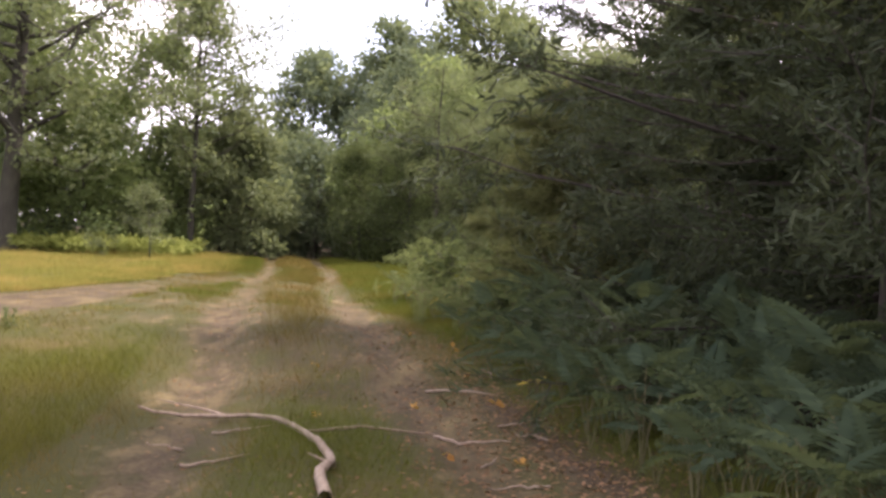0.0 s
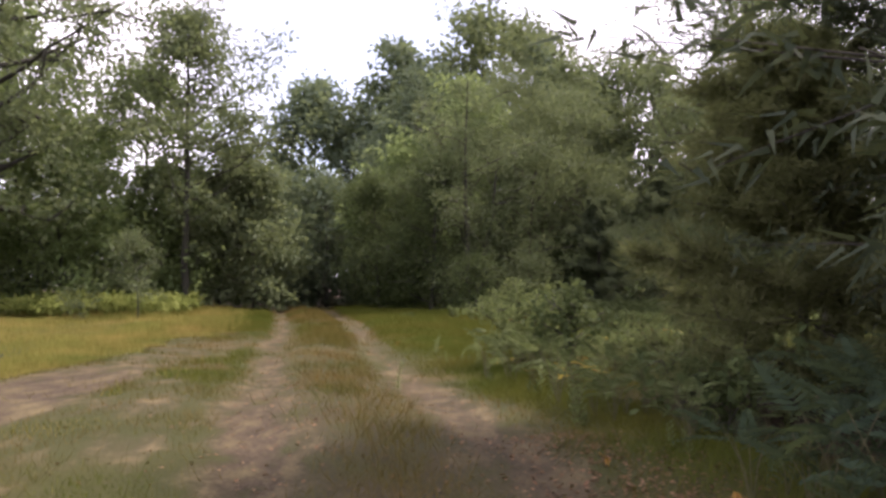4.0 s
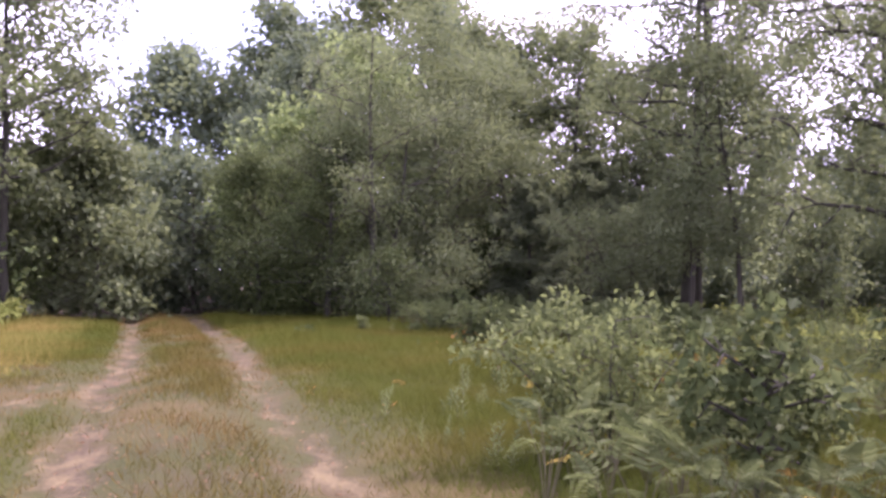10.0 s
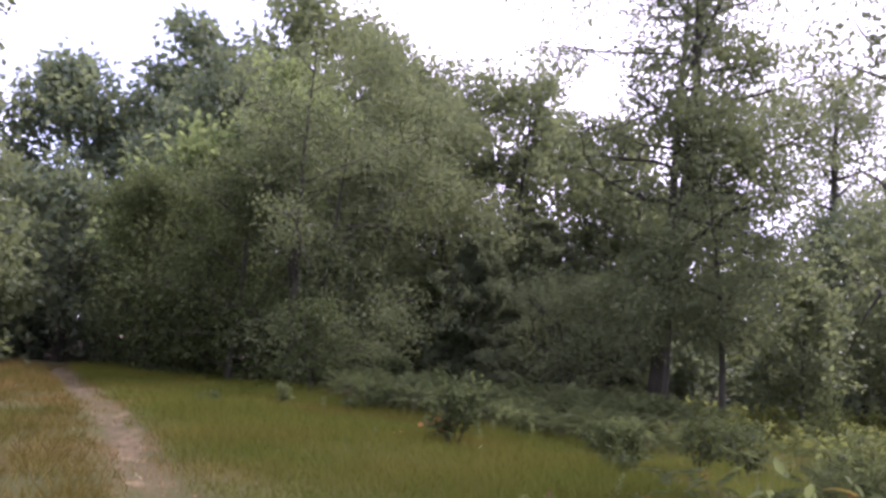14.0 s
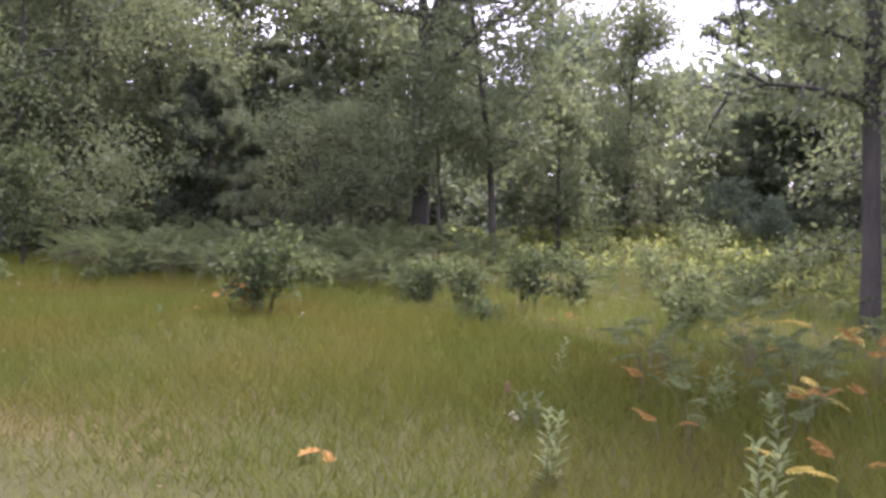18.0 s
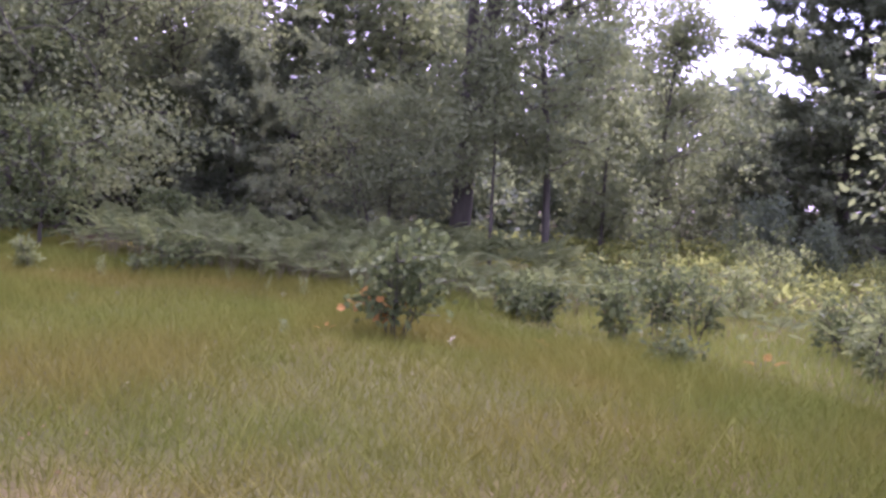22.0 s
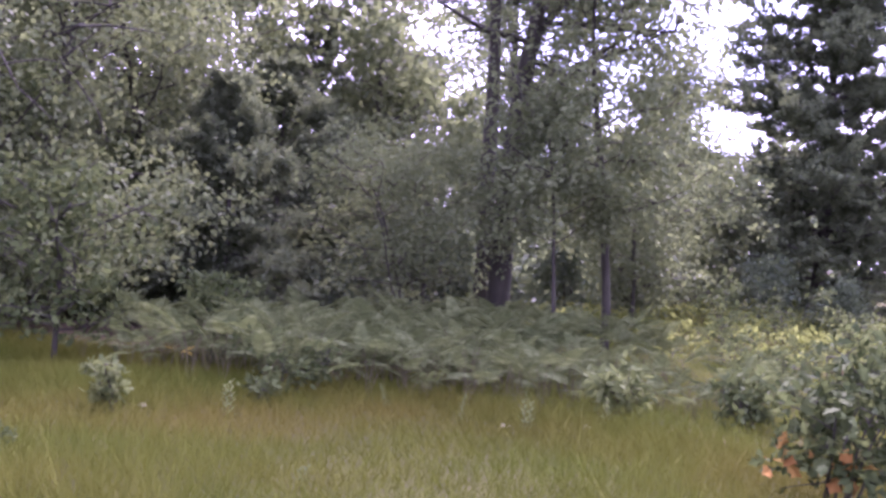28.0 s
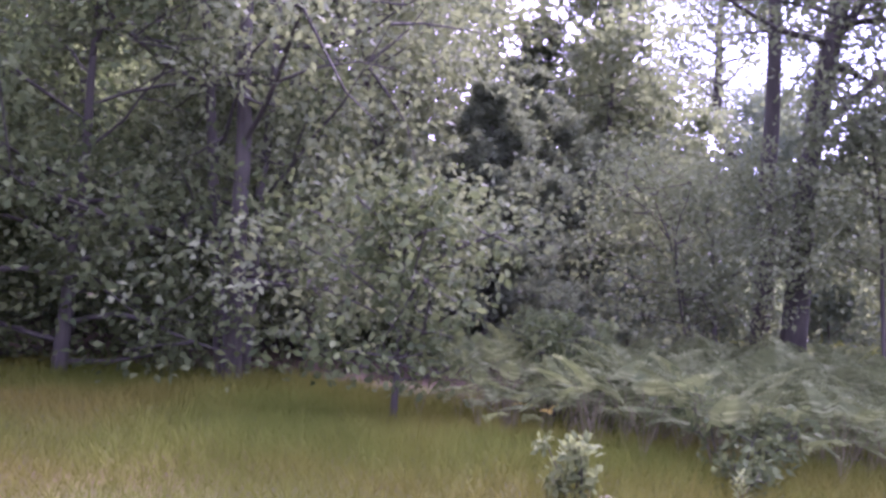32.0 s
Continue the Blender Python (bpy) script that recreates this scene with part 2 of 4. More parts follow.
DEAD_BROWN = bark_material("dry_brown_stalk", (0.08, 0.035, 0.02), (0.2, 0.09, 0.045), 14.0)
STEM = bark_material("green_stem", (0.06, 0.06, 0.025), (0.14, 0.13, 0.05), 12.0)
MEADOW = grass_material("meadow_grass", (0.066, 0.09, 0.013), (0.085, 0.096, 0.015), (0.112, 0.1, 0.02), 0.75)
# Straw-gold grass, its tone also raised for the sun on the west side.
GOLDEN_GRASS = grass_material("golden_grass", (0.15, 0.175, 0.036), (0.225, 0.205, 0.05), (0.35, 0.26, 0.082), 0.6)
# Brighter grass colour that puts the clearing's sunshine into the blades.
SUN_CLEARING_GRASS = grass_material("sunlit_clearing_grass", (0.1, 0.14, 0.022), (0.135, 0.16, 0.03), (0.19, 0.18, 0.05), 0.4)
VERGE = grass_material("track_grass", (0.062, 0.078, 0.013), (0.108, 0.09, 0.022), (0.165, 0.105, 0.036), 0.75)


# ---- helpers for shapes ----
def solid(name, verts, faces, mat, parent=None, label=""):
    """One mesh object from arrays of places and equal-sided faces."""
    verts, faces = np.asarray(verts, np.float32), np.asarray(faces, np.int32)
    me = bpy.data.meshes.new(name)
    n, k = faces.shape
    me.vertices.add(len(verts))
    me.vertices.foreach_set("co", verts.ravel())
    me.loops.add(n * k)
    me.loops.foreach_set("vertex_index", faces.ravel())
    me.polygons.add(n)
    me.polygons.foreach_set("loop_start", np.arange(0, n * k, k, dtype=np.int32))
    me.update(calc_edges=True)
    me.materials.append(mat)
    ob = new(name, me)
    ob.parent = parent
    if label:
        tagged(ob, label)
    return ob


def tubes(lines, sides=6):
    """Tapered tubes along lines of (places, radii): places and four-sided faces."""
    verts, faces, start = [], [], 0
    ring = np.arange(sides) * 2 * math.pi / sides
    for places, radii in lines:
        places, radii = np.asarray(places, float), np.asarray(radii, float)
        along = np.gradient(places, axis=0)
        along /= np.linalg.norm(along, axis=1)[:, None] + 1e-9
        side = np.cross(along, np.where(np.abs(along[:, 2:3]) > 0.9, [[1.0, 0, 0]], [[0, 0, 1.0]]))
        side /= np.linalg.norm(side, axis=1)[:, None] + 1e-9
        up = np.cross(side, along)
        rings = places[:, None] + radii[:, None, None] * (np.cos(ring)[None, :, None] * side[:, None] + np.sin(ring)[None, :, None] * up[:, None])
        verts.append(rings.reshape(-1, 3))
        for i in range(len(places) - 1):
            for j in range(sides):
                p, q = start + i * sides + j, start + i * sides + (j + 1) % sides
                faces.append((p, q, q + sides, p + sides))
        start += len(places) * sides
    return np.concatenate(verts), faces


def blades(centres, ways, normals, length, width, outline):
    """Flat leaves: outline rows (along, across, lift) as a fan round the first row."""
    n, k = len(centres), len(outline)
    ways = ways / (np.linalg.norm(ways, axis=1)[:, None] + 1e-9)
    across = np.cross(normals, ways)
    across /= np.linalg.norm(across, axis=1)[:, None] + 1e-9
    up = np.cross(ways, across)
    o = np.asarray(outline, float)
    length, width = np.broadcast_to(length, n)[:, None, None], np.broadcast_to(width, n)[:, None, None]
    verts = centres[:, None] + o[None, :, 0:1] * length * ways[:, None] + o[None, :, 1:2] * width * across[:, None] + o[None, :, 2:3] * width * up[:, None]
    fan = np.array([(0, i, i + 1) for i in range(1, k - 1)], np.int64)
    faces = (np.arange(n)[:, None, None] * k + fan[None]).reshape(-1, 3)
    return verts.reshape(-1, 3), faces


DIAMOND = [(0, 0, 0), (0.45, -0.5, 0.12), (1, 0, -0.1), (0.45, 0.5, 0.12)]
OVAL = [(0, 0, 0), (0.25, -0.4, 0.1), (0.6, -0.45, 0.1), (1, 0, -0.15), (0.6, 0.45, 0.1), (0.25, 0.4, 0.1)]
LOBED = [(0, 0, 0), (0.18, -0.2, 0.05), (0.34, -0.5, 0.15), (0.45, -0.24, 0.0), (0.66, -0.58, 0.15), (0.76, -0.26, 0.0), (1, 0, -0.15),
         (0.76, 0.26, 0.0), (0.66, 0.58, 0.15), (0.45, 0.24, 0.0), (0.34, 0.5, 0.15), (0.18, 0.2, 0.05)]


def clumps(rng, centres, spread, per, size, outline=DIAMOND, droop=0.25, aspect=0.75, flat=0.65, level=0.5):
    """Leaves round many twig ends."""
    c = np.repeat(np.asarray(centres, float), per, axis=0)
    s = np.repeat(np.broadcast_to(spread, len(centres)), per)[:, None]
    off = rng.normal(0, 1, c.shape) * [1, 1, flat]
    off *= (rng.random(len(c)) ** 0.4 / (np.linalg.norm(off, axis=1) + 1e-9))[:, None]
    ways = off + rng.normal(0, 0.6, c.shape) - [0, 0, droop]
    normals = rng.normal(0, 0.75, c.shape) + [0, 0, level]
    length = size * rng.uniform(0.7, 1.3, len(c))
    return blades(c + off * s, ways, normals, length, length * aspect, outline)


def bent(rng, start, way, length, steps, wobble, rise=0.0):
    """A crooked line of places from start."""
    places, way = [np.array(start, float)], np.array(way, float)
    for _ in range(steps):
        way = way + rng.normal(0, wobble, 3) + [0, 0, rise]
        way /= np.linalg.norm(way)
        places.append(places[-1] + way * length / steps)
    return np.array(places)


def ground_height(x, y):
    """The lie of the land: gentle swells, two worn wheel tracks."""
    x, y = np.asarray(x, float), np.asarray(y, float)
    h = 0.05 * np.sin(x * 0.31 + 1.3) * np.sin(y * 0.27) + 0.025 * np.sin(x * 0.9 + y * 0.7)
    fall = np.interp(x, [0.0, 1.2, 2.7, 4.0, 7.0, 13.0, 30.0], [0.0, 0.08, 0.19, 0.36, 0.5, 0.75, 0.9])
    h = h - fall * np.interp(y, [19, 26, 34, 38, 42, 60], [0.0, 1.0, 1.0, 0.75, 0.35, 0.2])
    h = h + 0.05 * np.exp(-((x + 1.5) / 3.5) ** 2 - ((y - 37.5) / 4.5) ** 2)
    h = h + np.interp(y, [2, 5, 7.5, 9.5, 11, 12.5, 15, 17, 20], [0, -0.08, -0.19, -0.12, 0.0, 0.1, 0.12, 0.06, 0])
    d = x - track_centre(y)
    rut = np.exp(-(((np.abs(d) - GAUGE / 2) / 0.38) ** 2))
    return h - 0.09 * rut * np.clip((50 - y) / 8, 0, 1)


GAUGE = 2.1
TRACK = np.array([(-40, 3.0), (-8, 0.6), (0, 0.1), (6, -0.7), (10, -1.45), (15, -2.5), (18, -2.95), (24, -3.95), (33, -5.2), (41, -6.75), (47, -7.9), (60, -11.0), (200, -60.0)])
SIDE = np.array([(2, -9.5), (8, -7.2), (14, -6.4), (19, -6.5), (24, -6.45), (29, -6.3), (34, -6.4)])


def track_centre(y):
    return np.interp(y, TRACK[:, 0], TRACK[:, 1])


def bare_sand(x, y):
    """How bare the soil is: 1 in the wheel tracks, 0 in the grass."""
    d = x - track_centre(y)
    ruts = np.exp(-(((np.abs(d) - GAUGE / 2) / np.interp(y, [5, 8, 16, 20], [0.42, 0.56, 0.54, 0.42])) ** 2)) * np.clip((52 - y) / 6, 0, 1)
    ruts = ruts * np.where((d > 0) & (y > 19) & (y < 34), 0.6, np.interp(y, [15, 21], [0.88, 0.74])) + np.interp(y, [12, 20], [0.05, 0.12]) * np.exp(-((d / 1.9) ** 4))
    side = np.exp(-(((x - np.interp(y, SIDE[:, 0], SIDE[:, 1])) / 0.95) ** 4)) * np.clip((y - 6) / 3, 0, 1) * np.interp(y, [17, 20, 26, 31], [1.1, 0.62, 0.55, 0.0])
    worn = 0.86 + 0.16 * np.sin(y * 0.73 + 1.5 * np.sin(x * 1.3)) * np.sin(x * 2.1 + 1.7 * np.sin(y * 0.41)) - 0.08 * np.clip((y - 8) / 4, 0, 1)
    apron = np.exp(-(((d + 2.7) / 1.15) ** 4)) * np.interp(y, [10, 13, 20, 27, 33], [0.0, 0.62, 0.58, 0.45, 0.0]) * (0.75 + 0.4 * np.sin(1.7 * x + 1.3 * np.sin(1.1 * y)) * np.sin(1.4 * y + x))
    return np.maximum(np.maximum(ruts * worn, 0.85 * side), apron)


def forest_floor(x, y):
    """How deep one stands in litter: under the trees and along the shaded verge."""
    d = x - track_centre(y)
    verge = np.exp(-(((d - 1.75) / 0.5) ** 2)) * np.clip((13 - y) / 5, 0, 1)
    east = np.clip((d - 2.6) / 1.0, 0, 1) * np.clip((19 - y) / 3, 0, 1) * np.clip((16 - d) / 4, 0, 1)
    wood = np.clip((y - np.interp(x, [-60, -12, -9, -7, -1, 2, 6, 9, 11, 13, 40], [40, 44, 46, 50, 43.5, 41, 39.5, 38.5, 41, 60, 70])) / 1.5, 0, 1)
    lane = np.exp(-((d / 1.8) ** 4)) * np.interp(y, [6, 9, 18, 24, 30, 36], [0.15, 0.62, 0.58, 0.42, 0.4, 0.1])
    return np.maximum(np.maximum(np.maximum(0.8 * verge, lane), east), wood)


# ---- the ground ----
def spread_axis(fine_from, fine_to, step, near, far):
    mid = list(np.arange(fine_from, fine_to + 1e-6, step))
    out, s, v = [], step, fine_to
    while v < far:
        s = min(s * 1.18, far)
        v += s
        out.append(v)
    low, s, v = [], step, fine_from
    while v > near:
        s = s * 1.18
        v -= s
        low.append(v)
    return np.array(low[::-1] + mid + out)


def build_ground():
    xs, ys = spread_axis(-11, 4, 0.16, -2500, 2500), spread_axis(-1, 46, 0.25, -2500, 2500)
    gx, gy = np.meshgrid(xs, ys)
    gz = ground_height(gx, gy)
    n, m = len(xs), len(ys)
    idx = np.arange(n * m).reshape(m, n)
    faces = np.stack([idx[:-1, :-1], idx[:-1, 1:], idx[1:, 1:], idx[1:, :-1]], -1).reshape(-1, 4)
    ob = solid("ground", np.stack([gx, gy, gz], -1).reshape(-1, 3), faces, GROUND)
    for name, values in (("bare", bare_sand(gx, gy)), ("litter", forest_floor(gx, gy))):
        at = ob.data.attributes.new(name, "FLOAT", "POINT")
        at.data.foreach_set("value", values.astype(np.float32).ravel())
    ob.data.polygons.foreach_set("use_smooth", np.ones(len(faces), bool))
    return tagged(ob, "sandy two-track lane through dry grassland and leaf litter", "ground", kind="structure")


build_ground()


def grass(name, places, height, width, mat, label, rng, lean=0.35):
    """One object of many bent blades, each a slim triangle."""
    n = len(places)
    x, y = places[:, 0], places[:, 1]
    base = np.stack([x, y, ground_height(x, y) - 0.01], -1)
    turn = rng.uniform(0, 2 * math.pi, n)
    side = np.stack([np.cos(turn), np.sin(turn), 0 * turn], -1) * (width * rng.uniform(0.7, 1.3, n))[:, None]
    over = np.stack([rng.normal(0, 1, n), rng.normal(0, 1, n), np.zeros(n)], -1) * lean
    h = (height * rng.uniform(0.5, 1.25, n))[:, None]
    up = np.array([0, 0, 1.0])
    v = np.stack([base - side, base + side, base + (up * 0.95 + over) * h], 1)
    faces = np.arange(3 * n).reshape(-1, 3)
    return tagged(solid(name, v.reshape(-1, 3), faces, mat), label, "grass", kind="stuff")


def build_grass():
    rng = np.random.default_rng(5)
    n = 1350000
    y = -1.0 + 47.5 * rng.random(n) ** 1.08
    c = track_centre(y)
    x = c + np.where(rng.random(n) < 0.6, rng.uniform(-5.5, 8, n), rng.uniform(-15, 13, n))
    d = x - c
    bare, litter = bare_sand(x, y), forest_floor(x, y)
    near = np.abs(d)
    keep = (rng.random(n) > np.clip(1.6 * bare, 0, 0.98)) & (rng.random(n) > litter) & (rng.random(n) < np.clip(1.25 - near / 14, 0.25, 1) * np.clip((15 - near) / 5, 0, 1) * np.clip((y + 1) / 3.5, 0, 1))
    x, y, d, bare = x[keep], y[keep], d[keep], bare[keep]
    lane = ((np.abs(d) < np.interp(y, [15, 19], [1.75, 1.35])) | (bare > 0.3)) & ~((np.abs(d) < 0.55) & (y < 9.0 + np.sin(5 * x)))
    wob = 0.75 + 0.5 * np.sin(x * 1.1 + 2 * np.sin(y * 0.5)) * np.sin(y * 0.8)
    tall = np.clip(0.19 * wob, 0.09, 0.28) + 0.04 * (d > 2.2)
    tall = np.where(rng.random(len(x)) < 0.015, tall * 2.1, tall)
    tall = tall * np.where((d < -1.6) & (y < 10), 1.3, 1.0) * np.where((d < -1.2) & (d > -4.2) & (y > 10) & (y < 30), 0.6, 1.0)
    rest = ~lane & ~((x > 4.6) & (y > 24))
    gold = rest & (rng.random(len(x)) < np.clip((-d - 2.0) / 3.2, 0, 1) * np.clip((y - 9.5 - np.sin(x)) / 6, 0, 1))
    rest = rest & ~gold
    grass("golden_grass", np.stack([x, y], -1)[gold], tall[gold] * 1.15, 0.003 + 0.0002 * np.clip(y[gold] - 8, 0, 30), GOLDEN_GRASS, "golden seeding grass on the open west side", rng)
    grass("meadow_grass", np.stack([x, y], -1)[rest], tall[rest], 0.0016 + 0.00012 * np.clip(y[rest] - 8, 0, 12) + 0.0004 * np.clip(np.abs(d[rest]) - 3, 0, 9), MEADOW,
          "olive and straw coloured wild meadow grass", rng, 0.6)
    some = lane & (rng.random(len(x)) < np.clip(0.5 + 0.55 * np.sin(x * 2.3 + 1.9 * np.sin(y * 1.1)) * np.sin(y * 1.7 + 1.3 * np.sin(x * 1.9)), 0.08, 0.95))
    short = (0.05 + 0.06 * np.clip(wob, 0, 1) + 0.04 * (np.abs(d) < 0.5)) * np.interp(y, [10, 18], [1.7, 1.0]) * np.where(np.abs(d) < 0.62, 1.0 + 1.0 * np.clip(np.sin(y * 2.1 + 3 * x) * np.sin(y * 0.83 - 2 * x) + 0.4, 0, 1), 1.0)
    grass("track_grass", np.stack([x, y], -1)[some], short[some], 0.0014 + 0.0002 * np.clip(y[some] - 8, 0, 30), VERGE,
          "short dry grass between the wheel tracks", rng, 0.6)
    x, y = 4.6 + 23 * rng.random(75000) ** 1.4, rng.uniform(24, 45, 75000)
    keep = rng.random(75000) > forest_floor(x, y)
    grass("sunlit_clearing_grass", np.stack([x, y], -1)[keep], np.full(keep.sum(), 0.24), 0.007, SUN_CLEARING_GRASS, "sunlit yellow-green grass of the fern clearing", rng)


build_grass()


# ---- trees ----
def thing(name, x, y, label, category, group="", turn=0.0, size=1.0, sink=0.03):
    ob = tagged(new(name), label, category, group)
    ob.matrix_world = Matrix.Translation((x, y, float(ground_height(x, y)) - sink)) @ Matrix.Rotation(turn, 4, "Z") @ Matrix.Scale(size, 4)
    return ob


def profile(kind, u):
    """How wide the crown is at the height u of it."""
    if kind == "cone":
        return max(0.12, (1 - u) ** 0.8)
    if kind == "egg":
        return max(0.2, math.sin(math.pi * min(1, 0.18 + 0.8 * u)) ** 0.7)
    return max(0.25, math.sin(math.pi * min(1.0, 0.12 + 0.86 * u)) ** 0.5)


def boughs(rng, line, height, reach, bare_to, kind, count):
    """Leafy twig ends gathered in rounded lobes over the outside of the crown."""
    lobes = max(6, count // 9)
    u = rng.random(lobes) ** 0.85
    a = rng.uniform(0, 6.283, lobes)
    wide = np.array([profile(kind, v) for v in u]) * reach * rng.uniform(0.45, 0.95, lobes)
    z = height * (bare_to + (0.99 - bare_to) * u)
    stem = np.stack([np.interp(z, line[:, 2], line[:, k]) for k in range(2)], -1)
    core = np.stack([stem[:, 0] + wide * np.cos(a), stem[:, 1] + wide * np.sin(a), z], -1)
    size = reach * rng.uniform(0.16, 0.34, lobes)
    pick = rng.integers(0, lobes, count)
    way = rng.normal(0, 1, (count, 3)) * [1, 1, 0.75]
    way *= (rng.random(count) ** 0.4 / (np.linalg.norm(way, axis=1) + 1e-9))[:, None]
    out = core[pick] + way * size[pick][:, None]
    return out[(out[:, 2] > 0.25) & (out[:, 2] < height * 1.03)]


def broadleaf(name, label, seed, x, y, height, reach, bare_to, mat, thick=0.2, limbs=20, per=44, size=0.14, kind="round", lean=(0.0, 0.0), group="", spread=0.6, twigs=5,
              outline=DIAMOND, bark=None, stems=1, course=None, apart=True, extra=(), fill=0):
    """A broad-leaved tree: trunk, limbs and a loose crown of many leaves."""
    rng = np.random.default_rng(seed)
    tree = thing(name, x, y, label, "tree", group)
    bark = bark or BARK
    rest, ends = [], []

    def branch(limb, r, long):
        lines = [(limb, np.linspace(r, 0.008, len(limb)))]
        ends.extend([limb[-1], limb[-2] + rng.normal(0, 0.2, 3)])
        for _ in range(twigs):
            j = rng.integers(2, len(limb))
            w = rng.normal(0, 1, 3) * [1, 1, 0.5] + [0, 0, 0.2]
            twig = bent(rng, limb[j], w / np.linalg.norm(w), long * rng.uniform(0.25, 0.5), 3, 0.15)
            if apart:
                lines.append((twig, np.linspace(r * 0.45 + 0.003, 0.005, 4)))
            ends.extend([twig[-1], twig[2]])
        if apart:
            solid("limb", *tubes(lines, 4), bark, tree)
        else:
            rest.extend(lines)

    for stem in range(stems):
        a = rng.uniform(0, 6.28)
        out = 0.0 if stems == 1 else 0.22
        way = np.array([lean[0] + out * math.cos(a), lean[1] + out * math.sin(a), 1.0])
        top = height * (0.93 if stem == 0 else rng.uniform(0.7, 0.9))
        start = np.array([0.12 * stem * math.cos(a), 0.12 * stem * math.sin(a), -0.1])
        if course is None:
            line = bent(rng, start, way / np.linalg.norm(way), top, 12, 0.035, 0.03)
        else:
            marks = np.array(course, float)
            zs = np.linspace(-0.1, top, 13)
            line = np.stack([np.interp(zs, marks[:, 2], marks[:, 0]), np.interp(zs, marks[:, 2], marks[:, 1]), zs], -1) + rng.normal(0, 0.03, (13, 3)) * [1, 1, 0]
        taper = np.linspace(1, 0.12, 13) ** 0.9
        low = line[0] + (line[1] - line[0]) * np.array([[0.0], [0.12], [0.35]])
        bole, girth = np.concatenate([low, line[1:]]), np.concatenate([[1.35, 1.1, 1.0], taper[1:]])
        solid("trunk", *tubes([(bole, thick / 2 * girth * (1 if stem == 0 else 0.75))], 8), bark, tree)
        count = max(3, limbs // stems)
        for k in range(count):
            u = (k + rng.random()) / count
            h = bare_to + (0.96 - bare_to) * u
            f = h * 12
            i = min(11, int(f))
            foot = line[i] + (line[i + 1] - line[i]) * (f - i)
            a2 = k * 2.4 + rng.uniform(-0.5, 0.5)
            long = reach * profile(kind, u) * rng.uniform(0.5, 1.2)
            climb = 0.05 + 0.7 * u + rng.uniform(-0.15, 0.2)
            limb = bent(rng, foot, np.array([math.cos(a2), math.sin(a2), climb]) / math.hypot(1, climb), long, 6, 0.13, 0.03)
            branch(limb, max(0.012, thick / 2 * (1 - 0.75 * h) * 0.42), long)
        ends.append(line[-1])
    for limb in extra:
        branch(np.array(limb, float), thick * 0.2, 2.5)
    if rest:
        tagged(solid("branchwork", *tubes(rest, 3), bark, tree), kind="stuff")
    ends = np.array(ends)
    ends = ends[rng.random(len(ends)) < 0.78]
    if fill:
        ends = np.concatenate([ends, boughs(rng, line, height, reach, bare_to, kind, fill)])
    solid("crown", *clumps(rng, ends, spread * rng.uniform(0.5, 1.4, len(ends)), per, size, outline, aspect=0.6), mat, tree)
    return tree


def pine(name, label, seed, x, y, height, reach, bare_to, thick=0.3, whorls=16, tuft=26, group="", reach_down=0.0, sprays=9, apart=False, wide=0.024, mat=SHADE_NEEDLE):
    """A pine: level boughs in whorls, needles in tufts along them."""
    rng = np.random.default_rng(seed)
    tree = thing(name, x, y, label, "tree", group)
    line = bent(rng, (0, 0, -0.1), (0, 0, 1), height, 12, 0.02, 0.05)
    solid("trunk", *tubes([(line, thick / 2 * np.linspace(1.1, 0.08, 13))], 8), PINE_BARK, tree)
    rest, centres, ways = [], [], []
    for k in range(whorls):
        u = (k + 0.5 * rng.random()) / whorls
        h = bare_to + (0.97 - bare_to) * u
        i = min(11, int(h * 12))
        foot = line[i] + (line[i + 1] - line[i]) * (h * 12 - i)
        for b in range(5):
            a = k * 1.1 + b * 1.257 + rng.uniform(-0.35, 0.35)
            long = reach * max(0.15, (1 - u) ** 0.6) * rng.uniform(0.65, 1.1)
            way = np.array([math.cos(a), math.sin(a), -0.12 + 0.5 * u + rng.uniform(-0.15, 0.15) - reach_down])
            bough = bent(rng, foot, way / np.linalg.norm(way), long, 6, 0.07, 0.03)
            lines = [(bough, np.linspace(max(0.012, thick * 0.13 * (1 - 0.7 * u)), 0.006, 7))]
            for _ in range(sprays):
                f = 0.4 + 5.6 * rng.random()
                j = min(5, int(f))
                at = bough[j] + (bough[j + 1] - bough[j]) * (f - j)
                w = (bough[-1] - bough[0]) / long + rng.normal(0, 0.9, 3) * [1, 1, 0.45]
                w /= np.linalg.norm(w)
                tip = at + w * long * rng.uniform(0.12, 0.28)
                lines.append((np.array([at, tip]), np.array([0.007, 0.003])))
                for g in np.linspace(0.3, 1.05, 4):
                    centres.append(at + (tip - at) * g)
                    ways.append(w)
            if apart:
                solid("bough", *tubes(lines, 3), PINE_BARK, tree)
            else:
                rest.extend(lines)
    if rest:
        tagged(solid("branchwork", *tubes(rest, 3), PINE_BARK, tree), kind="stuff")
    c, w = np.repeat(np.array(centres), tuft // 2, axis=0), np.repeat(np.array(ways), tuft // 2, axis=0)
    c = c + rng.normal(0, 0.06, c.shape)
    w = w * 0.7 + rng.normal(0, 0.6, w.shape)
    length = rng.uniform(0.10, 0.19, len(c))
    solid("foliage", *blades(c, w, rng.normal(0, 1, c.shape), length, wide, [(0, -0.5, 0), (0, 0.5, 0), (1, 0, 0)]), mat, tree)
    return tree


WOOD_LABEL = "dense leafy woodland tree at the edge of the clearing"
